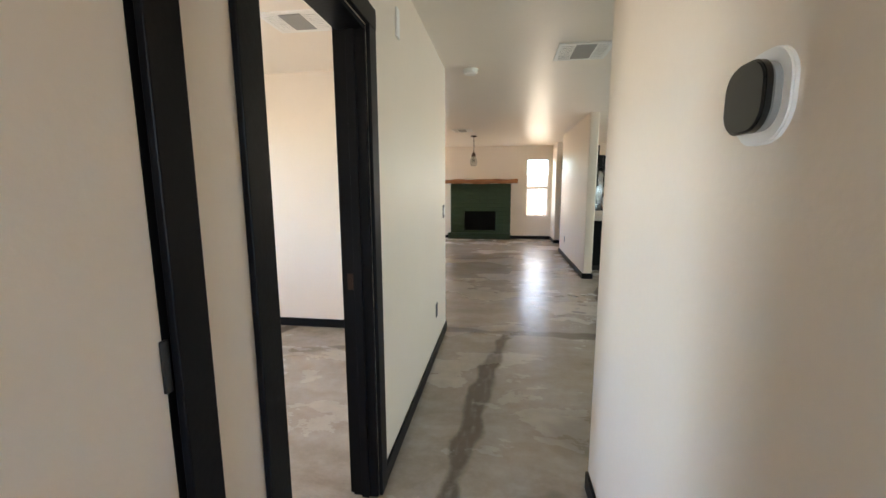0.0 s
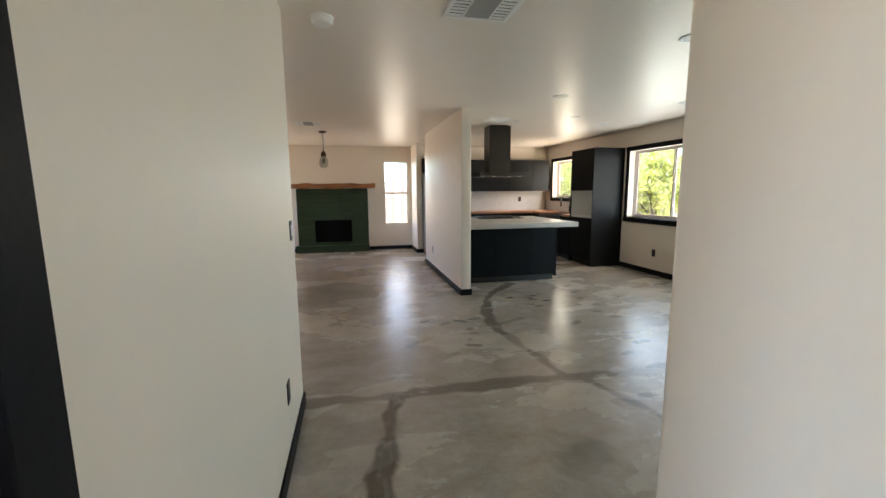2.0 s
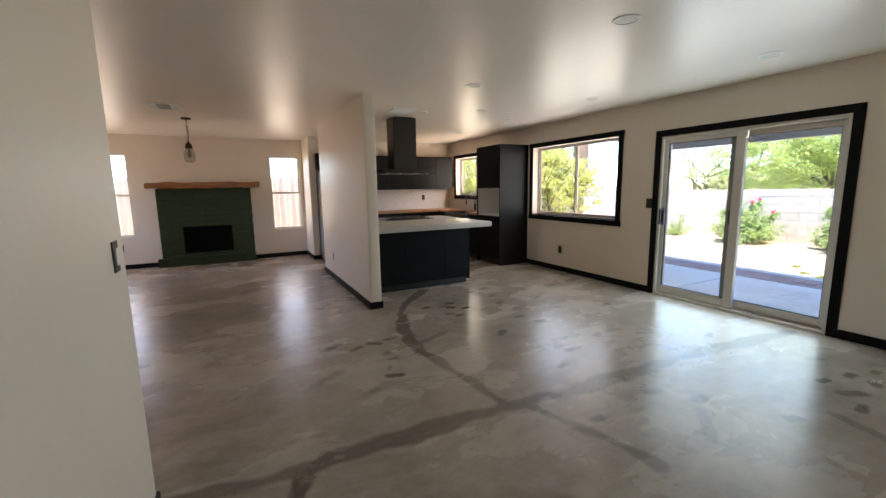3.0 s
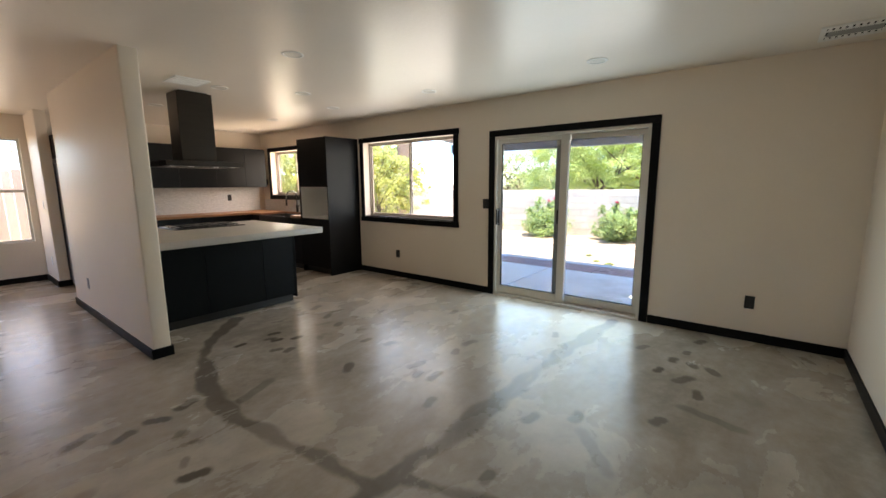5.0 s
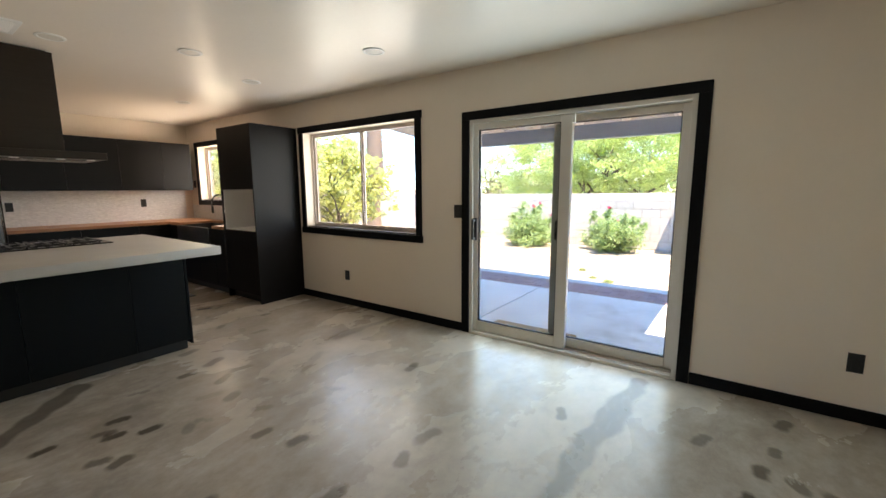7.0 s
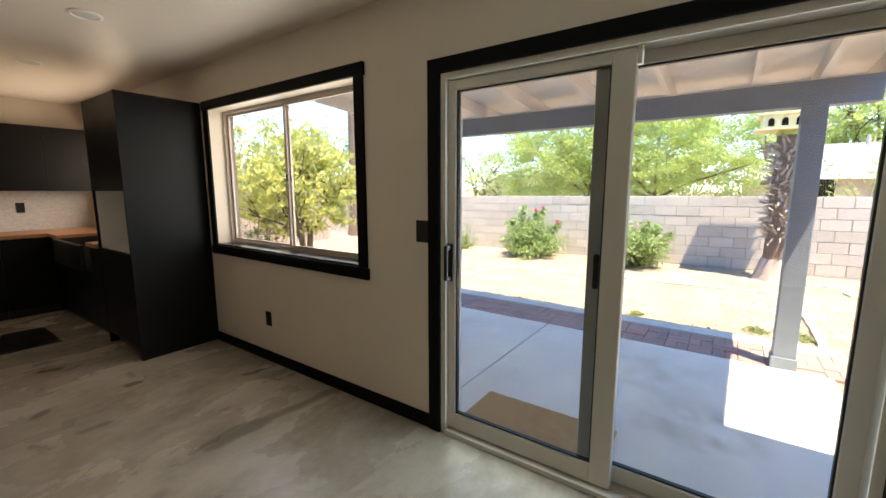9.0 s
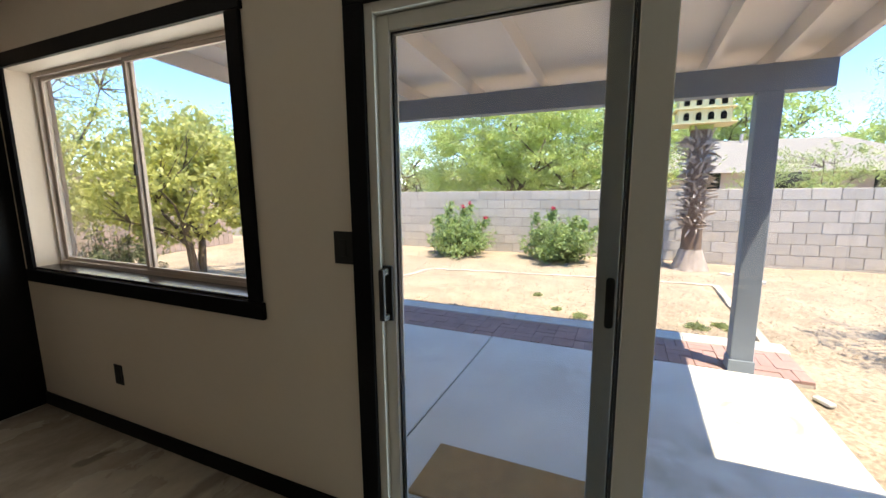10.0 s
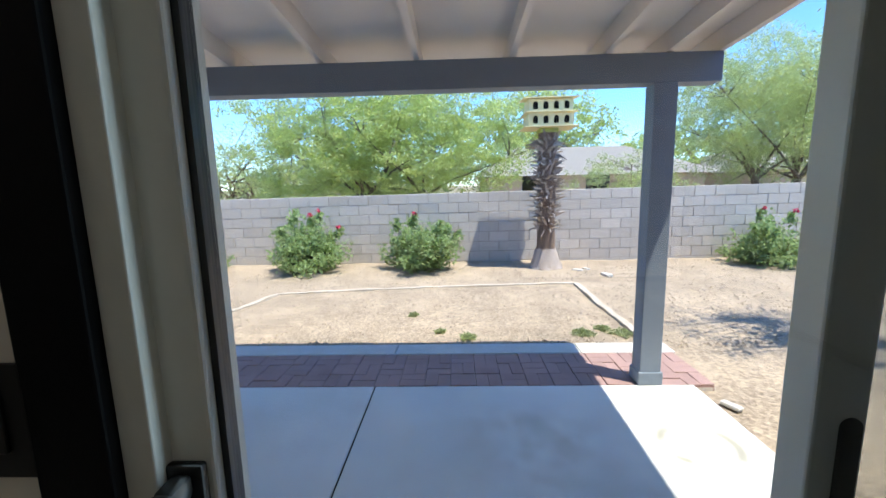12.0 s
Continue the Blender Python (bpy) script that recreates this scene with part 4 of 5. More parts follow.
# north run
UY = YK - 0.33
cabinet("wall_cabinet", 2.33, 2.94, UY, YK, 1.40, 2.14, "-y", [(2.33, 2.94, 1.40, 2.14)], "black slab-fronted wall cabinet over the backsplash", "wall cabinets")
cabinet("wall_cabinet", 2.94, 3.55, UY, YK, 1.40, 2.14, "-y", [(2.94, 3.55, 1.40, 2.14)], "black slab-fronted wall cabinet over the backsplash", "wall cabinets")
cabinet("wall_cabinet", 3.55, 4.10, UY, YK, 1.40, 2.14, "-y", [(3.55, 4.10, 1.40, 2.14)], "black slab-fronted wall cabinet over the backsplash", "wall cabinets")
cabinet("wall_cabinet", 4.10, 4.52, UY, YK, 1.40, 2.14, "-y", [(4.10, 4.52, 1.40, 2.14)], "black slab-fronted wall cabinet beside the window", "wall cabinets")
cabinet("wall_cabinet", 1.335, 2.25, YK - 0.60, YK, 1.84, 2.14, "-y", [(1.335, 1.79, 1.84, 2.14), (1.79, 2.25, 1.84, 2.14)], "black cabinet above the fridge", "wall cabinets")
cabinet("wall_cabinet", 1.289, 1.62, 7.60, 8.86, 1.40, 2.14, "-x", [], "black wall cabinet on the partition's kitchen side", "wall cabinets")
solid("fridge_panel", boxes((2.252, 2.272, YK - 0.62, YK, 0, 2.14), bev=0.001), CABINET, "tall black panel beside the fridge", "panel")
FYB = YK - 0.63
cabinet("base_cabinet", 2.276, 2.95, FYB, YK, 0, 0.885, "-y", [(2.276, 2.95, 0.10, 0.88)], "black slab-fronted base cabinet", "base cabinets", toe=0.10)
cabinet("base_cabinet", 2.95, 3.60, FYB, YK, 0, 0.885, "-y", [(2.95, 3.60, 0.10, 0.88)], "black slab-fronted base cabinet", "base cabinets", toe=0.10)
cabinet("base_cabinet", 3.60, XE, FYB, YK, 0, 0.885, "-y", [(3.60, 4.0, 0.10, 0.88)], "black corner base cabinet", "base cabinets", toe=0.10)
XB = 4.01
cabinet("base_cabinet", XB, XE, 9.62, FYB, 0, 0.885, "-x", [(9.62, FYB, 0.10, 0.88)], "black base cabinet beside the sink", "base cabinets", toe=0.10)
cabinet("base_cabinet", XB, XE, 8.66, 9.62, 0, 0.64, "-x", [(8.66, 9.14, 0.10, 0.63), (9.14, 9.62, 0.10, 0.63)], "black sink base cabinet", "base cabinets", toe=0.10)
cabinet("base_cabinet", XB, XE, 8.385, 8.66, 0, 0.885, "-x", [(8.385, 8.66, 0.10, 0.88)], "narrow black base cabinet", "base cabinets", toe=0.10)
solid("butcher_block_worktop", boxes((2.276, XE, FYB - 0.025, YK - 0.006, 0.887, 0.925), (XB - 0.025, XE - 0.004, 9.625, FYB - 0.025, 0.887, 0.925), (XB + 0.47, XE - 0.004, 8.66, 9.625, 0.887, 0.925), (XB - 0.025, XE - 0.004, 8.384, 8.655, 0.887, 0.925)), BUTCHER, "oiled reddish butcher-block worktop", "worktop")
structure("backsplash", boxes((2.276, 4.52, YK - 0.006, YK, 0.925, 1.40), (XE - 0.006, XE, 8.384, YK - 0.006, 0.925, 1.15)), SPLASH, "white skim-coated backsplash with patchy marks", "backsplash")
sink = thing("apron_sink", (4.2, 9.14, 0.65), "black apron-front kitchen sink", "sink")
SX0, SX1, SY0, SY1 = 3.94, XB + 0.465, 8.665, 9.615
part("basin", boxes((SX0, SX0 + 0.03, SY0, SY1, 0.645, 0.895), (SX1 - 0.02, SX1, SY0, SY1, 0.645, 0.895), (SX0 + 0.03, SX1 - 0.02, SY0, SY0 + 0.02, 0.645, 0.895), (SX0 + 0.03, SX1 - 0.02, SY1 - 0.02, SY1, 0.645, 0.895), (SX0 + 0.03, SX1 - 0.02, SY0 + 0.02, SY1 - 0.02, 0.645, 0.665), bev=0.004), DARK_PLASTIC, sink, smooth=True)
part("drain", cyl(bmesh.new(), 4.22, 9.14, 0.665, 0.669, 0.045), STEEL, sink, "steel drain")
tap = thing("kitchen_faucet", (4.55, 9.32, 0.925), "pull-down spring faucet in black and chrome", "faucet")
part("base", cyl(bmesh.new(), 4.55, 9.32, 0.925, 1.06, 0.024, seg=20), DARK_PLASTIC, tap, smooth=True)
arc = [(4.55 - 0.11 + 0.11 * math.cos(a), 9.32, 1.22 + 0.11 * math.sin(a)) for a in [k * math.pi / 10 for k in range(11)]]
part("spring_neck", tube(bmesh.new(), [(4.55, 9.32, 1.06), *arc, (4.33, 9.32, 1.17)], [0.011] * 13, 10), STEEL, tap, "chrome spring neck", True)
part("spray_head", cyl(bmesh.new(), 4.33, 9.32, 1.06, 1.17, 0.018, 0.014, 16), DARK_PLASTIC, tap, "black spray head", True)
part("lever", tube(bmesh.new(), [(4.55, 9.30, 1.02), (4.55, 9.24, 1.06)], [0.007, 0.005], 8), DARK_PLASTIC, tap)

# tall oven cabinet with an empty niche
TY0, TY1, TX0 = 7.606, 8.375, 4.008
tall = thing("tall_cabinet", (4.32, 7.99, 0), "tall black cabinet with an empty white microwave niche", "cabinet")
part("side_panel", boxes((TX0, XE, TY0, TY0 + 0.019, 0, 2.168), bev=0.001), CABINET, tall)
part("side_panel", boxes((TX0, XE, TY1 - 0.019, TY1, 0, 2.168), bev=0.001), CABINET, tall)
part("back", boxes((XE - 0.02, XE - 0.002, TY0 + 0.019, TY1 - 0.019, 0.10, 2.16)), CABINET, tall)
for a, b in ((0.10, 0.895), (1.405, 2.160)):
    part("body", boxes((TX0 + 0.021, XE - 0.02, TY0 + 0.019, TY1 - 0.019, a, b)), CABINET, tall)
part("niche_lining", boxes((XE - 0.03, XE - 0.021, TY0 + 0.019, TY1 - 0.019, 0.896, 1.404), (TX0 + 0.02, XE - 0.03, TY1 - 0.028, TY1 - 0.0195, 0.896, 1.404), (TX0 + 0.02, XE - 0.03, TY0 + 0.0195, TY0 + 0.028, 0.896, 1.404), (TX0 + 0.02, XE - 0.03, TY0 + 0.028, TY1 - 0.028, 0.896, 0.904), (TX0 + 0.02, XE - 0.03, TY0 + 0.028, TY1 - 0.028, 1.396, 1.404)), WHITE, tall, "white melamine niche")
part("upper_door", boxes((TX0 + 0.001, TX0 + 0.02, TY0 + 0.021, TY1 - 0.021, 1.408, 2.165), bev=0.0015), CABINET, tall)
part("lower_door", boxes((TX0 + 0.001, TX0 + 0.02, TY0 + 0.021, TY1 - 0.021, 0.105, 0.892), bev=0.0015), CABINET, tall)
part("toe_kick", boxes((TX0 + 0.07, XE - 0.02, TY0 + 0.019, TY1 - 0.019, 0, 0.10)), DARK_PLASTIC, tall)

# fridge
fr = thing("refrigerator", (1.79, 10.2, 0), "stainless french-door refrigerator under a black cabinet", "refrigerator")
RX0, RX1, RY = 1.345, 2.24, 9.86
part("body", boxes((RX0 + 0.005, RX1 - 0.005, RY + 0.075, YK - 0.02, 0.03, 1.76), bev=0.006), GREY_VENT, fr, "grey steel cabinet sides")
for a, b, lo, hi, nm in ((RX0, 1.79, 0.72, 1.77, "door"), (1.795, RX1, 0.72, 1.77, "door"), (RX0, RX1, 0.06, 0.71, "freezer_drawer")):
    dr = part(nm, boxes((a, b, RY, RY + 0.07, lo, hi), bev=0.02), STEEL, fr, "brushed stainless front", True)
    if nm == "door":
        hx = 1.755 if a < 1.5 else 1.83
        part("handle", tube(bmesh.new(), [(hx, RY, 0.85), (hx, RY - 0.05, 0.88), (hx, RY - 0.055, 1.25), (hx, RY - 0.05, 1.62), (hx, RY, 1.65)], [0.012] * 5, 10), STEEL, dr, "tubular steel handle", True)
    else:
        part("handle", tube(bmesh.new(), [(1.45, RY, 0.62), (1.48, RY - 0.05, 0.62), (2.10, RY - 0.05, 0.62), (2.13, RY, 0.62)], [0.012] * 4, 10), STEEL, dr, "tubular steel handle", True)
part("foot_grille", boxes((RX0 + 0.01, RX1 - 0.01, RY + 0.05, RY + 0.12, 0.0, 0.055)), DARK_PLASTIC, fr)
solid("kitchen_mat", boxes((2.95, 3.75, 8.75, 9.45, 0.0, 0.008), bev=0.003), DARK_PLASTIC, "dark rubber mat on the floor before the sink", "floor mat")

# ---- roofs ----
EZ = 2.50
structure("roof_main", boxes((-5.2, 5.36, -3.5, 12.0, EZ + 0.09, EZ + 0.24)), STUCCO, "flat house roof", "roof")
structure("eave_soffit", boxes((XO, 5.36, -3.5, 12.0, EZ + 0.04, EZ + 0.085)), SOFFIT, "pink-cream boxed eave", "eave")
structure("stucco_east", wall_with_openings("y", XO + 0.002, XO + 0.022, -2.75, YN + 0.15, EZ + 0.04, [(*DOOR_Y, 0, DOOR_H), (*WIN_Y, *WIN_Z), (*KWIN_Y, *KWIN_Z)]), STUCCO, "pinkish stucco outer wall", "outer wall")
structure("wall_outer_south", boxes((XR + 0.13, XO, -2.75, -2.6, 0, H), (XO - 0.15, XO, -2.6, 1.5, 0, H)), STUCCO, "pinkish stucco outer wall", "outer wall")

patio = thing("patio_cover", (6.2, 5, 2.3), "cream timber patio cover on a blue-grey beam", "patio cover", kind="structure")


def rz(x):
    """Height of the rafters' lower edge."""
    return 2.26 + (7.26 - x) * 0.075


def slanted(bm, x0, x1, y0, y1, d0, d1):
    v = [bm.verts.new((x, y, rz(x) + d)) for x in (x0, x1) for y in (y0, y1) for d in (d0, d1)]
    for a in ((0, 1, 3, 2), (4, 6, 7, 5), (0, 4, 5, 1), (2, 3, 7, 6), (0, 2, 6, 4), (1, 5, 7, 3)):
        bm.faces.new([v[k] for k in a])
    return bm


part("beam", boxes((7.17, 7.31, 2.86, 7.6, 2.065, 2.258), bev=0.005), BEAM, patio, "blue-grey painted timber beam")
for y in (2.84, 3.185, 3.60, 4.235, 4.885, 5.545, 6.20, 6.85, 7.5):
    part("rafter", slanted(bmesh.new(), XO + 0.03, 7.66, y, y + 0.042, 0.0, 0.135), SOFFIT, patio)
part("roof_deck", slanted(bmesh.new(), XO + 0.03, 7.71, 2.76, 7.62, 0.137, 0.165), SOFFIT, patio)
part("fascia", slanted(bmesh.new(), 7.665, 7.71, 2.76, 7.62, 0.03, 0.136), SOFFIT, patio)
for py in (3.225,):
    post = thing("patio_post", (7.24, py, -0.1), "blue-grey painted timber post with a boxed foot", "post")
    part("shaft", boxes((7.165, 7.305, py - 0.078, py + 0.078, -0.1, 2.064), bev=0.006), BEAM, post)
    part("foot_collar", boxes((7.153, 7.317, py - 0.09, py + 0.09, -0.1, 0.0), bev=0.006), BEAM, post)
    part("beam_bracket", boxes((7.155, 7.163, py + 0.04, py + 0.085, 1.95, 2.06)), BEAM, post)


# ---- ground ----
GZ = -0.14


def ground_mesh():
    """One sheet to the horizon: fine and uneven near the house, coarse beyond."""
    xs = np.concatenate([[-2500, -300, -40], np.arange(-8, 20, 0.25), [22, 26, 34, 50, 90, 300, 2500]])
    ys = np.concatenate([[-2500, -300, -60, -25], np.arange(-12, 22, 0.25), [25, 34, 60, 300, 2500]])
    gx, gy = np.meshgrid(xs, ys)
    z = np.array([0.022 * noise.noise(Vector((x * 1.1, y * 1.1, 0))) + 0.010 * noise.noise(Vector((x * 3.7, y * 3.7, 2))) if -9 < x < 21 and -13 < y < 23 else 0.0 for x, y in zip(gx.ravel(), gy.ravel())])
    near = (gx.ravel() < 8.1)
    z = np.where(near, np.minimum(z, -0.004), z) + GZ + np.where(near, -0.01, 0)
    nx, ny = len(xs), len(ys)
    i = np.arange(nx * ny).reshape(ny, nx)
    me = bpy.data.meshes.new("ground")
    me.from_pydata(np.stack([gx.ravel(), gy.ravel(), z], 1).tolist(), [], np.stack([i[:-1, :-1].ravel(), i[:-1, 1:].ravel(), i[1:, 1:].ravel(), i[1:, :-1].ravel()], 1).tolist())
    me.materials.append(DIRT)
    me.shade_smooth()
    return me


tagged(new("ground", ground_mesh()), "bare tan desert dirt", "ground", kind="structure")
JY = 5.30
slab = thing("patio_slab", (6, 5, -0.1), "pale concrete patio slab with a cut joint", "patio", kind="structure")
part("slab_section", boxes((XO + 0.023, 7.165, 2.90, JY - 0.006, -0.3, -0.1), bev=0.006), SLAB, slab)
part("slab_section", boxes((XO + 0.023, 7.165, JY + 0.006, 12.0, -0.3, -0.1), bev=0.006), SLAB, slab)
part("joint_fill", boxes((XO + 0.023, 7.16, JY - 0.006, JY + 0.006, -0.3, -0.112)), MATT_BLACK, slab, "dark joint")
kerb = thing("kerb", (7.87, 6, -0.1), "cast concrete edging between pavers and dirt", "kerb", kind="structure")
for a, b in ((2.72, 3.55), (3.553, 5.23), (5.236, 7.4), (7.404, 9.6)):
    part("kerb_section", boxes((7.755, 7.985, a, b, -0.3, -0.092), bev=0.012), KERB, kerb)
border = thing("bed_border", (9.3, 2.85, -0.1), "half-buried concrete edging round the dirt bed", "edging", kind="structure")


def strip(bm, a, b, w, z0, z1):
    a, b = Vector(a), Vector(b)
    n = (b - a).normalized().orthogonal() * w / 2
    f = bm.faces.new([bm.verts.new((*p, z0)) for p in (a - n, b - n, b + n, a + n)])
    up = bmesh.ops.extrude_face_region(bm, geom=[f])
    bmesh.ops.translate(bm, vec=(0, 0, z1 - z0), verts=[v for v in up["geom"] if isinstance(v, bmesh.types.BMVert)])
    return bm


for a, b, top in (((7.99, 2.84), (9.2, 2.83), -0.09), ((9.21, 2.83), (10.45, 2.82), -0.095), ((10.5, 2.85), (10.4, 5.0), -0.112), ((10.4, 5.02), (10.1, 7.3), -0.112), ((10.08, 7.33), (9.1, 7.62), -0.112), ((9.08, 7.62), (8.0, 7.7), -0.11)):
    bm = strip(bmesh.new(), a, b, 0.075, -0.3, top - 0.008)
    bmesh.ops.subdivide_edges(bm, edges=[e for e in bm.edges if e.calc_length() > 0.6], cuts=14)
    for v in bm.verts:
        if v.co.z > -0.2:
            v.co += Vector((noise.noise(v.co * 5.0) * 0.016, noise.noise(v.co * 5.0 + Vector((3, 0, 0))) * 0.016, noise.noise(v.co * 3.0) * 0.016))
    part("edging_strip", bm, EDGING, border)

# ---- plants ----
def leaf_mesh(name, centers, spreads, per, size, material, rng, flat=0.7, ratio=0.42):
    """Many small leaves scattered in clumps."""
    c = np.repeat(np.asarray(centers), per, 0)
    sp = np.repeat(np.asarray(spreads), per)[:, None]
    k = len(c)
    d = rng.normal(size=(k, 3))
    d /= np.linalg.norm(d, axis=1)[:, None]
    p = c + d * sp * rng.random((k, 1)) ** 0.45 * np.array([1, 1, flat])
    u = rng.normal(size=(k, 3))
    u /= np.linalg.norm(u, axis=1)[:, None]
    t = rng.normal(size=(k, 3))
    v = np.cross(u, t)
    v /= np.linalg.norm(v, axis=1)[:, None]
    s = size * rng.uniform(0.6, 1.35, (k, 1))
    u, v = u * s, v * s * ratio
    verts = np.stack([p - u * 0.5, p + v * 0.5, p + u * 0.5, p - v * 0.5], 1).reshape(-1, 3)
    me = bpy.data.meshes.new(name)
    me.from_pydata(verts.tolist(), [], np.arange(k * 4).reshape(-1, 4).tolist())
    me.materials.append(material)
    return me


def tree(name, base, middle, radii, trunk_r, trunks, clumps, per, size, material, label, seed, clump=0.36, gaps=0.08, category="tree", ratio=0.42, flat=0.6):
    """Trunks that fork into limbs and twigs, with clumps of small leaves round an uneven, gappy crown."""
    rnd, rng = random.Random(seed), np.random.default_rng(seed)
    base, mid, rad = Vector(base), Vector(middle), Vector(radii)
    spots = []
    while len(spots) < clumps:
        d = Vector((rnd.gauss(0, 1), rnd.gauss(0, 1), rnd.gauss(0, 1))).normalized() * rnd.random() ** 0.42
        edge = 1 + 0.35 * noise.noise(d * 2.2 + Vector((seed, 0, 0)))
        p = mid + Vector((d.x * rad.x, d.y * rad.y, d.z * rad.z)) * edge
        if noise.noise(p * (1.6 / max(0.8, rad.z * 0.5)) + Vector((0, seed, 0))) > -0.12 - (0.2 - gaps):
            spots.append(p)
    bm = bmesh.new()
    limbs = []
    for k in range(trunks):
        a = math.tau * (k + rnd.uniform(0, 0.5)) / trunks
        fork = base.lerp(mid, 0.42) + Vector((math.cos(a) * rad.x, math.sin(a) * rad.y, 0)) * 0.22 * (trunks > 1)
        knee = base.lerp(fork, 0.5) + Vector((rnd.uniform(-1, 1), rnd.uniform(-1, 1), 0)) * 0.05 * rad.z
        foot = base + Vector((math.cos(a), math.sin(a), 0)) * trunk_r * 0.7 * (trunks > 1)
        tube(bm, [foot, knee, fork], [trunk_r, trunk_r * 0.85, trunk_r * 0.7], 9)
        for j in range(5):
            end = spots[rnd.randrange(len(spots))]
            bend = fork.lerp(end, 0.5) + Vector((rnd.uniform(-1, 1), rnd.uniform(-1, 1), rnd.uniform(0, 1))) * 0.12 * rad.z
            tube(bm, [fork, fork.lerp(bend, 0.5) + Vector((0, 0, 0.04 * rad.z)), bend, end], [trunk_r * 0.5, trunk_r * 0.34, trunk_r * 0.2, trunk_r * 0.06], 7)
            limbs += [bend, fork.lerp(bend, 0.6), bend.lerp(end, 0.5)]
    for end in spots[::max(1, len(spots) // 110)]:
        start = min(limbs, key=lambda q: (q - end).length)
        half = start.lerp(end, 0.5) + Vector((rnd.uniform(-1, 1), rnd.uniform(-1, 1), rnd.uniform(-0.3, 1))) * 0.06 * rad.z
        tube(bm, [start, half, end], [trunk_r * 0.16, trunk_r * 0.10, 0.004], 5)
    t = thing(name, base, label, category)
    part("trunk", bm, BARK, t, "rough brown trunk and limbs", True)
    pick = np.array([tuple(q) for q in spots])
    hang(new("crown", leaf_mesh("crown", pick, rng.uniform(0.5, 1.3, len(pick)) * clump, per, size, material, rng, flat, ratio)), t)
    return t


def shrub(name, at, r, h, leaves, material, label, seed, flowers=0, size=0.055, category="bush"):
    """Arching stems from one root, leafy to the ground, with a few sprigs standing out of the outline."""
    rnd, rng = random.Random(seed), np.random.default_rng(seed)
    t = thing(name, at, label, category)
    bm, tips, sprigs = bmesh.new(), [], []
    at = Vector(at)
    lean = Vector((0, rnd.uniform(-0.25, 0.25) * r, 0))
    for k in range(60):
        a, out = rnd.uniform(0, math.tau), rnd.uniform(0.05, 1.0) ** 0.7
        tall = rnd.random() < 0.15
        rise = h * (1.0 - 0.6 * out * out) * (rnd.uniform(0.95, 1.15) if tall else rnd.uniform(0.3, 0.92))
        top = at + Vector((math.cos(a) * r * out, math.sin(a) * r * out, rise)) + lean * (rise / h)
        mid = at.lerp(top, 0.5) + Vector((math.cos(a), math.sin(a), 0.1)) * r * 0.15
        tube(bm, [at + Vector((math.cos(a) * 0.04, math.sin(a) * 0.04, 0)), mid, top], [0.014 * r, 0.010 * r, 0.004 * r], 5)
        for q in (0.35, 0.55, 0.75, 0.92):
            tips.append((at.lerp(mid, q * 2) if q < 0.5 else mid.lerp(top, q * 2 - 1)) + Vector((rnd.uniform(-1, 1), rnd.uniform(-1, 1), 0)) * 0.08 * r)
        if tall:
            sprigs += [mid.lerp(top, q) for q in (0.7, 0.85, 1.0)]
    part("stems", bm, BARK, t)
    points = np.array([tuple(q) for q in tips + sprigs])
    spread = np.array([r * rnd.uniform(0.14, 0.27) for _ in tips] + [r * 0.09 for _ in sprigs])
    hang(new("foliage", leaf_mesh("foliage", points, spread, max(3, leaves // len(points)), size, material, rng, 0.8, 0.62)), t)
    for i in range(flowers):
        p = tips[rnd.randrange(len(tips))] if not sprigs else sprigs[(i * 3 + 2) % len(sprigs)]
        hang(new("blossom", leaf_mesh("blossom", np.array([tuple(p + Vector((-0.08, 0, 0.06)))]), np.array([0.05]), 26, 0.045, PETAL, rng, 0.8, 0.8)), t)["label"] = "deep pink blossom"
    return t


tree("mesquite_tree", (16.8, 6.4, GZ), (16.9, 6.9, 2.85), (2.6, 4.6, 2.35), 0.11, 3, 1150, 90, 0.10, MESQUITE, "spreading yellow-green mesquite tree beyond the wall", 3, clump=0.44, gaps=0.08, flat=0.5, ratio=0.34)
tree("palo_verde_tree", (17.2, -5.2, GZ), (17.4, -5.2, 3.5), (2.4, 3.6, 2.3), 0.10, 4, 900, 80, 0.13, PALOVERDE, "feathery pale green palo verde tree beyond the wall", 11, clump=0.42, gaps=0.16, ratio=0.16, flat=0.9)
tree("tree", (30.0, -1.0, GZ), (30.0, -0.5, 4.4), (3.0, 4.8, 3.2), 0.25, 2, 420, 34, 0.22, MESQUITE, "broad green tree behind the neighbour's house", 21, clump=0.7)
tree("tree", (25.0, -15.0, GZ), (25.0, -14.5, 4.2), (3.0, 5.5, 3.4), 0.25, 2, 420, 34, 0.2, PALOVERDE, "tall pale green tree behind the wall", 22, clump=0.7)
tree("tree", (21.0, 13.6, GZ), (21.0, 13.8, 2.4), (2.0, 3.2, 1.6), 0.12, 3, 420, 30, 0.13, PALOVERDE, "sparse grey-green desert tree beyond the wall", 23, clump=0.45, gaps=0.16, ratio=0.2)
tree("tree", (14.6, 0.4, GZ), (14.6, 0.3, 1.25), (0.7, 1.7, 0.95), 0.04, 4, 260, 30, 0.09, PALOVERDE, "low feathery green growth behind the wall", 24, clump=0.25, ratio=0.2)
tree("tree", (27.0, 10.0, GZ), (27.0, 9.0, 2.0), (2.0, 9.0, 1.6), 0.15, 3, 420, 30, 0.2, PALOVERDE, "row of pale green growth far beyond the wall", 25, clump=0.6)
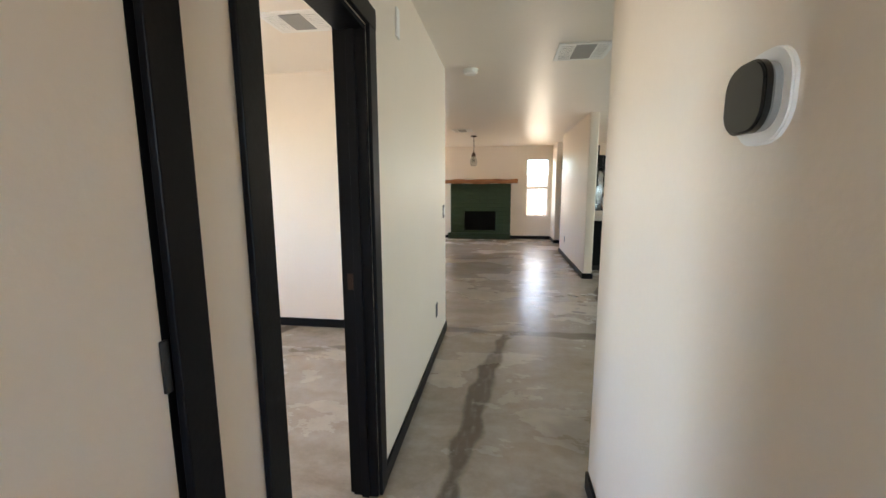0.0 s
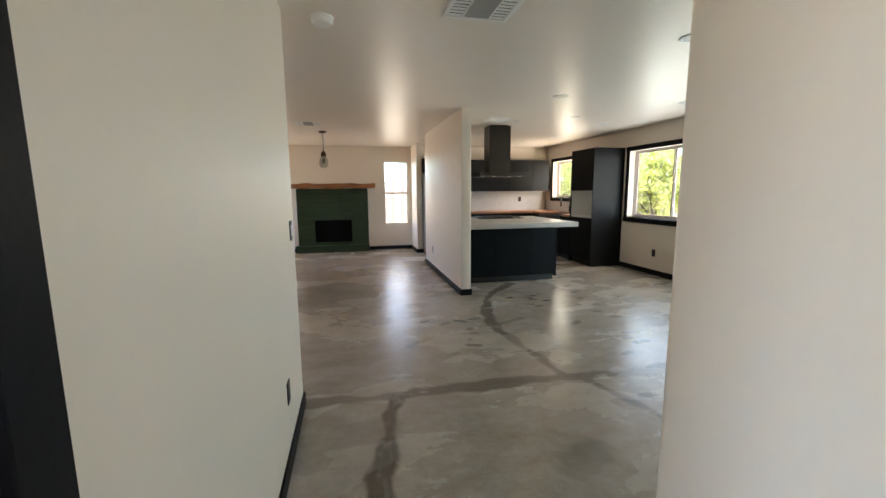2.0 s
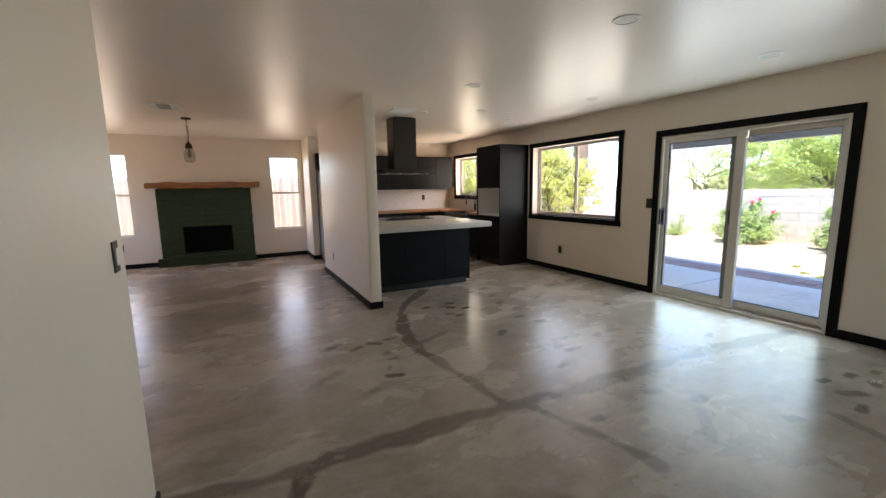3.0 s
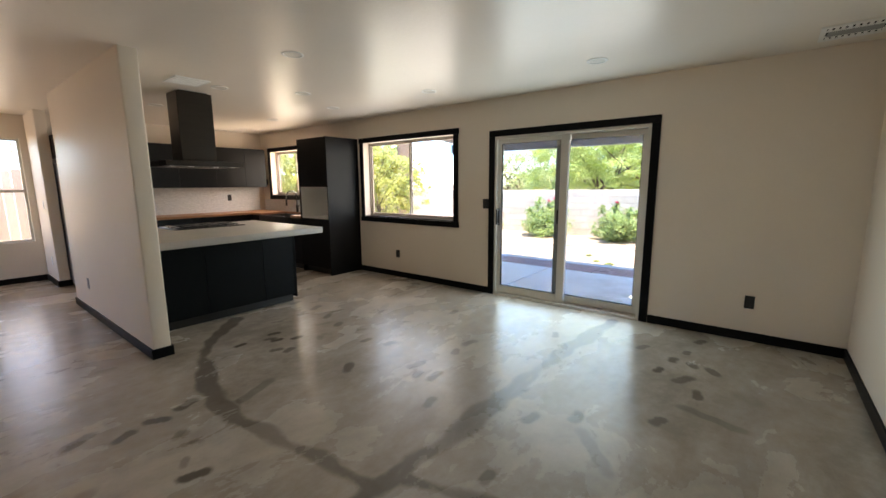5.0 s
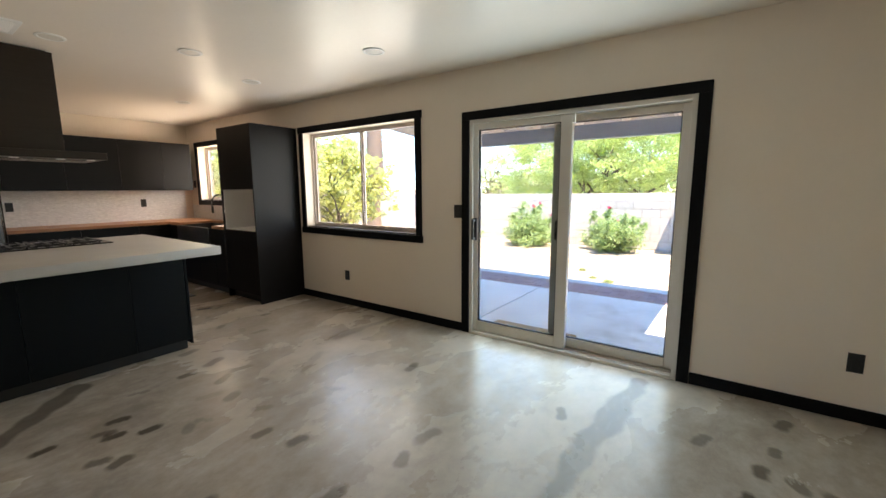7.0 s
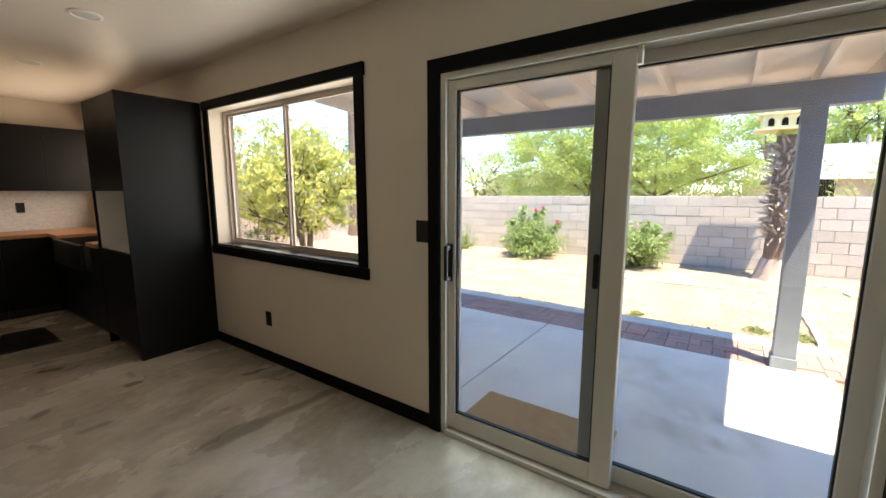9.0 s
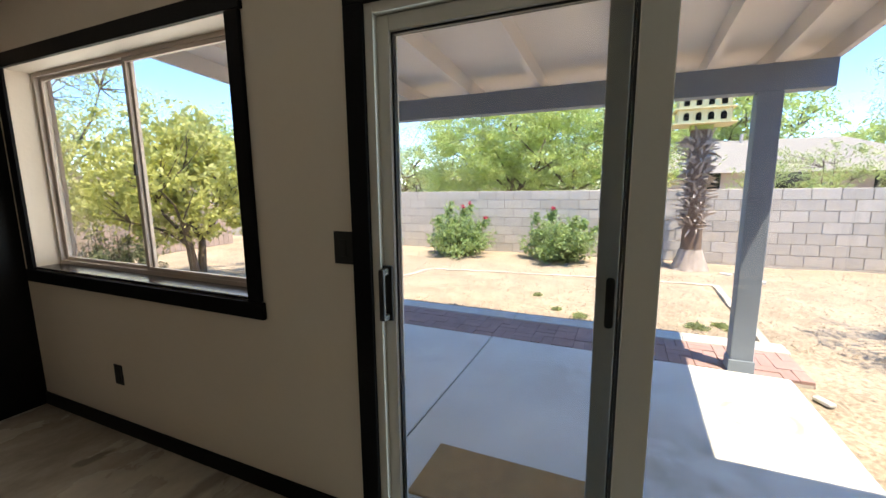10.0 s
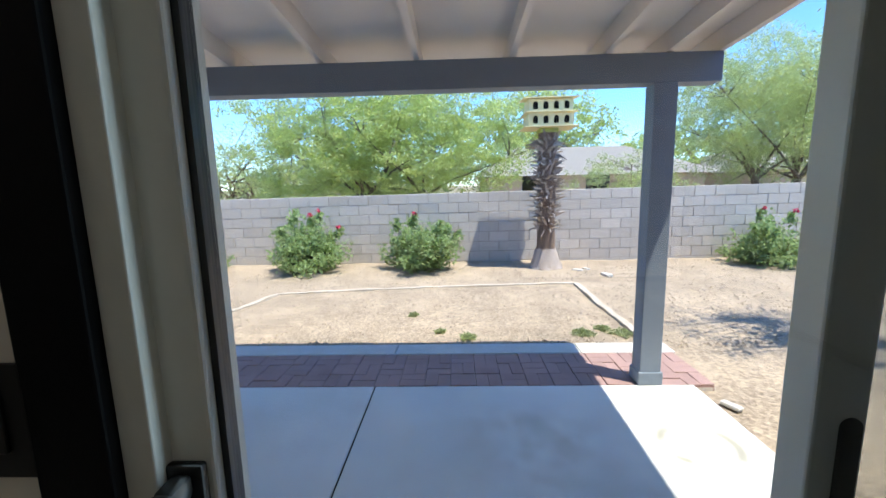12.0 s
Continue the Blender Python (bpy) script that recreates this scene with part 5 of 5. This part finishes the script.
tree("tree", (28.5, -9.0, GZ), (28.5, -8.5, 2.6), (2.5, 6.0, 2.0), 0.15, 3, 420, 30, 0.2, MESQUITE, "dark green growth between the houses", 26, clump=0.6)
tree("citrus_tree", (7.55, 10.15, GZ), (7.5, 10.35, 1.52), (1.25, 1.35, 1.0), 0.075, 2, 400, 34, 0.098, CITRUS, "yellow-green citrus tree in the side yard", 5, clump=0.22, gaps=0.12)
tree("citrus_tree", (6.5, 12.0, GZ), (6.4, 12.0, 1.6), (1.1, 1.2, 1.0), 0.05, 3, 420, 34, 0.072, CITRUS, "yellow-green citrus tree by the fence", 6, clump=0.26)
tree("tree", (8.6, 17.5, GZ), (8.6, 17.5, 3.6), (2.8, 2.6, 2.2), 0.12, 3, 420, 26, 0.13, PALOVERDE, "thin-leaved desert tree behind the fence", 8, clump=0.4, gaps=0.19, ratio=0.25)
tree("tree", (4.5, 17.5, GZ), (4.5, 17.5, 3.0), (2.4, 2.4, 1.9), 0.12, 3, 420, 26, 0.13, MESQUITE, "green tree behind the fence", 9, clump=0.4, gaps=0.14)
tree("tree", (13.6, 17.0, GZ), (13.6, 17.0, 2.4), (2.4, 2.4, 1.6), 0.12, 3, 380, 26, 0.13, MESQUITE, "green tree at the yard's corner", 27, clump=0.4)
tree("tree", (7.2, -0.9, GZ), (7.75, 0.35, 2.9), (0.9, 1.0, 0.7), 0.07, 2, 150, 26, 0.06, PALOVERDE, "thin tree that shades the yard beside the patio", 29, clump=0.2, gaps=0.12)
shrub("rose_bush", (11.75, 7.55, GZ), 0.82, 1.12, 7600, SHRUB, "green rose bush with pink blossoms by the wall", 31, 3, 0.07)
shrub("rose_bush", (11.70, 5.42, GZ), 0.82, 1.12, 7600, SHRUB, "green rose bush with a pink blossom by the wall", 32, 2, 0.07)
shrub("rose_bush", (11.8, -1.15, GZ), 0.78, 1.0, 7000, SHRUB, "green rose bush with pink blossoms by the wall", 33, 3, 0.07)
shrub("rose_bush", (11.9, 9.4, GZ), 0.35, 0.6, 900, SHRUB, "small green rose bush by the wall", 34, 0)
shrub("desert_shrub", (6.6, 10.2, GZ), 0.6, 0.85, 2200, DRYSHRUB, "grey-green desert shrub outside the window", 35, 0)
shrub("desert_shrub", (7.3, 12.2, GZ), 0.8, 1.0, 2200, DRYSHRUB, "grey-green desert shrub by the fence", 36, 0)
for i, (x, y) in enumerate(((8.42, 4.85), (8.45, 3.12), (8.35, 3.35), (9.0, 5.2), (8.25, 4.55), (8.3, 2.98))):
    shrub("weed", (x, y, GZ), 0.07 + 0.03 * (i % 3), 0.045, 150, WEED, "low green weed in the dirt bed", 40 + i, 0, 0.022, "weed")


def palm(at, height, r, skirt, label, seed, stump=False):
    """A palm trunk clad in ragged cut husks above a fibrous foot."""
    rnd = random.Random(seed)
    p = thing("cut_palm" if stump else "palm_tree", at, label, "palm")
    x, y, z = at
    prof = [(r * 1.55, z), (r * 1.45, z + 0.05), (r * 1.2, z + 0.22), (r * 1.0, z + 0.42), (r * 0.95, z + 0.9), (r, z + height * 0.7), (r * 0.95, z + height)]
    part("trunk", lathe(bmesh.new(), x, y, prof, 24), PALM_BARK, p, "fibrous brown trunk", True)
    foot = lathe(bmesh.new(), x, y, [(r * 1.85, z), (r * 1.72, z + 0.04), (r * 1.5, z + 0.14), (r * 1.28, z + 0.27), (r * 1.04, z + 0.38)], 48)
    for k, q in enumerate(foot.verts):
        w = 1 + 0.05 * math.sin(k * 2.7) + 0.04 * math.sin(k * 5.3)
        q.co.x, q.co.y = x + (q.co.x - x) * w, y + (q.co.y - y) * w
    part("root_flare", foot, HUSK, p, "grey fibrous root flare", True)
    base = bmesh.new()
    v = [base.verts.new(q) for q in ((-0.045, 0, 0), (0.045, 0, 0), (0.03, 0.035, 0.10), (-0.03, 0.035, 0.10), (0.012, 0.085, 0.17), (-0.014, 0.085, 0.165), (0, -0.02, 0.05))]
    for f in ((0, 1, 2, 3), (3, 2, 4, 5), (1, 6, 2), (6, 0, 3), (6, 3, 5), (2, 6, 4), (6, 5, 4), (0, 6, 1)):
        base.faces.new([v[k] for k in f])
    husk = mesh_of("husk", base, HUSK)
    turns = int((height - skirt) / 0.075)
    for i in range(turns):
        zz = z + skirt + i * 0.075
        flare = 1.0 + 0.55 * max(0.0, (i / turns - 0.72) / 0.28)
        for k in range(12):
            a = math.tau * (k / 12 + 0.37 * i) + rnd.uniform(-0.15, 0.15)
            ob = hang(new("husk", husk), p)
            ob.matrix_basis = Matrix.Translation((x + math.cos(a) * r * 0.93, y + math.sin(a) * r * 0.93, zz + rnd.uniform(-0.03, 0.03))) @ Euler((rnd.uniform(-1.5, 0.3), rnd.uniform(-1.3, 1.3), a - math.pi / 2 + rnd.uniform(-0.7, 0.7))).to_matrix().to_4x4() @ Matrix.Diagonal((rnd.uniform(0.3, 0.8), rnd.uniform(0.7, 1.4) * flare, rnd.uniform(0.7, 1.15) * flare, 1))
    return p


palm((11.78, 3.0, GZ), 2.44, 0.165, 0.72, "cut palm trunk with ragged husks carrying a birdhouse", 51, True)
tall_palm = thing("palm_tree", (12.6, 14.1, GZ), "tall palm with a bare red-brown trunk", "palm")
part("trunk", lathe(bmesh.new(), 12.6, 14.1, [(0.42, GZ), (0.33, GZ + 0.5), (0.29, 3.0), (0.26, 7.5)], 20), PALM_BARK, tall_palm, "red-brown trunk", True)

# birdhouse
bird = thing("birdhouse", (11.78, 3.0, 2.3), "cream two-storey birdhouse with rows of arched holes", "birdhouse")
bx, by, bz = 11.78, 3.0, 2.30
part("base_plate", boxes((bx - 0.16, bx + 0.16, by - 0.16, by + 0.16, bz, bz + 0.075), bev=0.004), GREEN_PAINT, bird, "green painted base")
part("ledge", boxes((bx - 0.34, bx + 0.34, by - 0.46, by + 0.46, bz + 0.075, bz + 0.095), bev=0.003), BIRDHOUSE, bird)
part("lower_storey", boxes((bx - 0.27, bx + 0.27, by - 0.385, by + 0.385, bz + 0.095, bz + 0.315), bev=0.003), BIRDHOUSE, bird)
part("ledge", boxes((bx - 0.34, bx + 0.34, by - 0.44, by + 0.44, bz + 0.315, bz + 0.335), bev=0.003), BIRDHOUSE, bird)
part("upper_storey", boxes((bx - 0.25, bx + 0.25, by - 0.375, by + 0.375, bz + 0.335, bz + 0.55), bev=0.003), BIRDHOUSE, bird)
bm = bmesh.new()
v = [bm.verts.new((bx + sx * 0.33, by + sy * 0.47, bz + h)) for h in (0.55, 0.565) for sx, sy in ((-1, -1), (1, -1), (1, 1), (-1, 1))]
for vv in v:
    vv.co.z += 0.05 if abs(vv.co.x - (bx + 0.33)) < 0.01 else 0.0
for f in ((3, 2, 1, 0), (4, 5, 6, 7), (0, 1, 5, 4), (1, 2, 6, 5), (2, 3, 7, 6), (3, 0, 4, 7)):
    bm.faces.new([v[k] for k in f])
part("roof", bm, BIRDHOUSE, bird)
for row, (xf, zc) in enumerate(((bx - 0.27, bz + 0.195), (bx - 0.25, bz + 0.435))):
    for k in range(4):
        yc = by - 0.265 + k * 0.177
        # no real opening: a thin black plate paints the shade inside the hole
        hole = bmesh.new()
        ring = [(yc + 0.042 * math.cos(a), zc + 0.028 + 0.042 * math.sin(a)) for a in [j * math.pi / 8 for j in range(9)]] + [(yc - 0.042, zc - 0.058), (yc + 0.042, zc - 0.058)]
        f = hole.faces.new([hole.verts.new((xf - 0.003, yy, zz)) for yy, zz in ring])
        up = bmesh.ops.extrude_face_region(hole, geom=[f])
        bmesh.ops.translate(hole, vec=(0.002, 0, 0), verts=[q for q in up["geom"] if isinstance(q, bmesh.types.BMVert)])
        part("nest_hole", hole, MATT_BLACK, bird, "black plate painted as a shaded arched nest hole")

# neighbours beyond the wall
def neighbour(at, w, d, h, rise, label, panels=False):
    x, y, z = at
    n = thing("neighbour_house", at, label, "house")
    part("wall", boxes((x, x + d, y - w / 2, y + w / 2, z, h)), STUCCO, n)
    for sy in (-0.3, 0.0, 0.3):
        part("window", boxes((x - 0.02, x - 0.004, y + sy * w - 0.5, y + sy * w + 0.5, 0.9, 1.9)), BLACK_GLASS, n)
    bm = bmesh.new()
    e = 0.5
    v = [bm.verts.new(q) for q in ((x - e, y - w / 2 - e, h), (x + d + e, y - w / 2 - e, h), (x + d + e, y + w / 2 + e, h), (x - e, y + w / 2 + e, h), (x + d / 2, y - w / 2 + 1.6, h + rise), (x + d / 2, y + w / 2 - 1.6, h + rise))]
    for f in ((0, 1, 4), (1, 2, 5, 4), (2, 3, 5), (3, 0, 4, 5), (3, 2, 1, 0)):
        bm.faces.new([v[k] for k in f])
    roof = part("roof", bm, SHINGLE, n, "grey shingle hip roof")
    part("vent_pipe", cyl(bmesh.new(), x + d / 2 - 0.4, y + 0.8, h + rise * 0.6, h + rise + 0.25, 0.07, seg=10), ALU, roof)
    if panels:
        for k in range(4):
            bm = bmesh.new()
            s = rise / (d / 2 + e)
            q = [(x + 0.6, y + w / 2 - 2.8 - k * 1.05), (x + 2.4, y + w / 2 - 2.8 - k * 1.05)]
            vs = [bm.verts.new((xx, yy + o, h + (xx - x + e) * s + up)) for up in (0.06, 0.10) for xx, yy in q for o in (0, 1.0)]
            for f in ((0, 1, 3, 2), (4, 6, 7, 5), (0, 4, 5, 1), (2, 3, 7, 6), (0, 2, 6, 4), (1, 5, 7, 3)):
                bm.faces.new([vs[i] for i in f])
            part("solar_panel", bm, BLACK_GLASS, n, "dark blue solar panel")
    return n


neighbour((22.0, -1.4, GZ), 9.0, 9.0, 1.75, 1.55, "low house with a grey shingle roof beyond the wall")
neighbour((21.0, -13.5, GZ), 11.0, 8.0, 1.75, 1.5, "low house with solar panels beyond the wall", True)
neighbour((36.0, 16.0, GZ), 12.0, 9.0, 1.7, 1.2, "distant low house with a pale roof")

# wooden fence at the north side
fence = thing("wooden_fence", (2, 14.0, GZ), "weathered reddish board fence along the side yard", "fence")
for i in range(4):
    part("rail", boxes((-6 + 4.4 * i, -1.62 + 4.4 * i, 14.03, 14.07, 0.25, 0.33), (-6 + 4.4 * i, -1.62 + 4.4 * i, 14.03, 14.07, 1.35, 1.43)), FENCE, fence)
board = mesh_of("board", boxes((-0.068, 0.068, -0.01, 0.01, 0, 1.0), bev=0.004), FENCE)
rnd = random.Random(77)
for i in range(118):
    ob = hang(new("board", board), fence)
    ob.matrix_basis = Matrix.Translation((-6 + i * 0.147, 14.01, GZ)) @ Euler((0, rnd.uniform(-0.01, 0.01), 0)).to_matrix().to_4x4() @ Matrix.Diagonal((1, 1, 1.75 + rnd.uniform(-0.03, 0.03) + GZ * -1, 1))
for x, y, a, s in ((11.0, 2.15, 0.2, 1), (11.45, 2.5, 0.9, 0.8), (11.55, 2.32, 0.4, 0.7), (6.92, 2.78, 0.5, 0.6)):
    bm = boxes((-0.11 * s, 0.11 * s, -0.05 * s, 0.05 * s, 0, 0.05 * s), bev=0.012)
    ob = solid("loose_stone", bm, KERB, "pale loose stone lying on the dirt", "stone", group="loose stones")
    ob.matrix_basis = pose(x, y, GZ - 0.005, 0, 0, math.degrees(a))

rng = np.random.default_rng(4)
count = 15000
px, py = rng.uniform(8.0, 12.4, count), rng.uniform(-4.0, 10.5, count)
ps = rng.uniform(0.006, 0.017, count) * np.where(rng.random(count) > 0.94, 2.0, 1.0)
corner = np.array([(-1, -1, -0.3), (1, -0.8, -0.3), (0.9, 1, -0.3), (-0.9, 0.9, -0.3), (0.1, -0.1, 0.75)])
turn = rng.uniform(0, 6.28, count)
cx = corner[None, :, 0] * np.cos(turn)[:, None] - corner[None, :, 1] * np.sin(turn)[:, None]
cy = corner[None, :, 0] * np.sin(turn)[:, None] + corner[None, :, 1] * np.cos(turn)[:, None]
gz = np.array([0.022 * noise.noise(Vector((x * 1.1, y * 1.1, 0))) + 0.010 * noise.noise(Vector((x * 3.7, y * 3.7, 2))) for x, y in zip(px, py)]) + GZ
pv = np.stack([px[:, None] + cx * ps[:, None], py[:, None] + cy * ps[:, None], gz[:, None] + corner[None, :, 2] * ps[:, None]], 2).reshape(-1, 3)
base_faces = [(0, 1, 4), (1, 2, 4), (2, 3, 4), (3, 0, 4)]
me = bpy.data.meshes.new("gravel")
me.from_pydata(pv.tolist(), [], [tuple(5 * i + k for k in f) for i in range(count) for f in base_faces])
me.materials.append(GRAVEL)
tagged(new("gravel", me), "scattered small pale stones on the dirt", "gravel", kind="stuff")

# ---- pieces: fireplace bricks, pavers, wall blocks ----
def piece_mesh(name, lx, ly, lz, bev, material):
    return mesh_of(name, boxes((-lx / 2, lx / 2, -ly / 2, ly / 2, -lz / 2, lz / 2), bev=bev) if bev == 0 else box(bmesh.new(), -lx / 2, lx / 2, -ly / 2, ly / 2, -lz / 2, lz / 2, bev=bev, seg=1), material)


def lay(mesh, parent, x, y, z, turn=0.0):
    ob = hang(new(mesh.name.split(".")[0], mesh), parent)
    ob.matrix_basis = pose(x, y, z, 0, 0, turn)
    return ob


rnd = random.Random(5)
brick_cache = {}


def brick_row(parent, x0, x1, yf, depth, z, h, shift, length=0.40, gap=0.010):
    """One course between x0 and x1, its bricks cut at the ends."""
    x = x0 - shift
    while x < x1 - 0.02:
        a, b = max(x, x0), min(x + length - gap, x1)
        if b - a > 0.03:
            key = (round(b - a, 3), depth, h)
            if key not in brick_cache:
                brick_cache[key] = piece_mesh("brick", b - a, depth, h - gap, 0.006, GREEN)
            lay(brick_cache[key], parent, (a + b) / 2, yf + depth / 2 - rnd.uniform(0, 0.004), z + h / 2)
        x += length


course = (1.49 - 0.125) / 13
for i in range(13):
    z = 0.125 + i * course
    shift = 0.2 * (i % 2)
    if z + course * 0.5 < BZ0 or z + course * 0.5 > BZ1 + 0.02:
        brick_row(body, FX0, FX1, FY, 0.05, z, course, shift)
    else:
        brick_row(body, FX0, BX0, FY, 0.05, z, course, shift)
        brick_row(body, BX1, FX1, FY, 0.05, z, course, shift)
brick_row(hearth, -1.55, 0.135, 10.792, 0.05, 0.0, 0.062, 0.1)
brick_row(hearth, -1.55, 0.135, 10.792, 0.05, 0.062, 0.062, 0.3)
brick_row(hearth, -1.555, 0.140, 10.785, 0.115, 0.122, 0.045, 0.0, 0.2)

bed = structure("paver_bed", boxes((7.166, 7.754, 2.74, 9.6, -0.3, -0.125)), KERB, "sand bed under the pavers", "paver bed")
paver = piece_mesh("paver", 0.1955, 0.0968, 0.06, 0.004, PAVER)
rnd = random.Random(9)
for i in range(3):
    for j in range(34):
        cx, cy = 7.166 + 0.098 + i * 0.196, 2.84 + j * 0.198
        across = (i + j) % 2
        for k in (-0.049, 0.049):
            o = lay(paver, bed, cx + (0 if not across else k), cy + (k if not across else 0), -0.128 + rnd.uniform(-0.004, 0.006), (0 if not across else 90) + rnd.uniform(-1.5, 1.5))

yard_wall = thing("block_wall", (12.5, 4.4, GZ), "grey concrete block yard wall", "wall", kind="structure")
part("mortar_core", boxes((12.508, 12.652, -9.0, 16.0, GZ - 0.25, GZ + 1.405)), MORTAR, yard_wall, "grey mortar")
block = piece_mesh("block", 0.16, 0.393, 0.190, 0.004, BLOCK)
rest = bmesh.new()
rnd = random.Random(15)
for c in range(-1, 7):
    for j in range(62):
        y = -8.8 + j * 0.406 + 0.203 * (c % 2)
        z = GZ + 0.015 + (c + 0.5) * 0.2
        x = 12.58 + rnd.uniform(-0.003, 0.003)
        if c >= 0 and -3.0 < y < 11.6:
            lay(block, yard_wall, x, y, z)
        else:
            box(rest, x - 0.08, x + 0.08, y - 0.1985, y + 0.1985, z - 0.0975, z + 0.0975)
far_blocks = part("far_blocks", rest, BLOCK, yard_wall)
far_blocks["kind"] = "stuff"
yard_wall.matrix_basis = Matrix.Translation((12.5, 4.4, GZ)) @ Matrix.Rotation(radians(-0.45), 4, "X")
structure("yard_wall_side", boxes((-6.0, 12.3, -9.2, -9.0, GZ - 0.2, 1.3)), BLOCK, "grey block wall at the side of the yard", "wall")
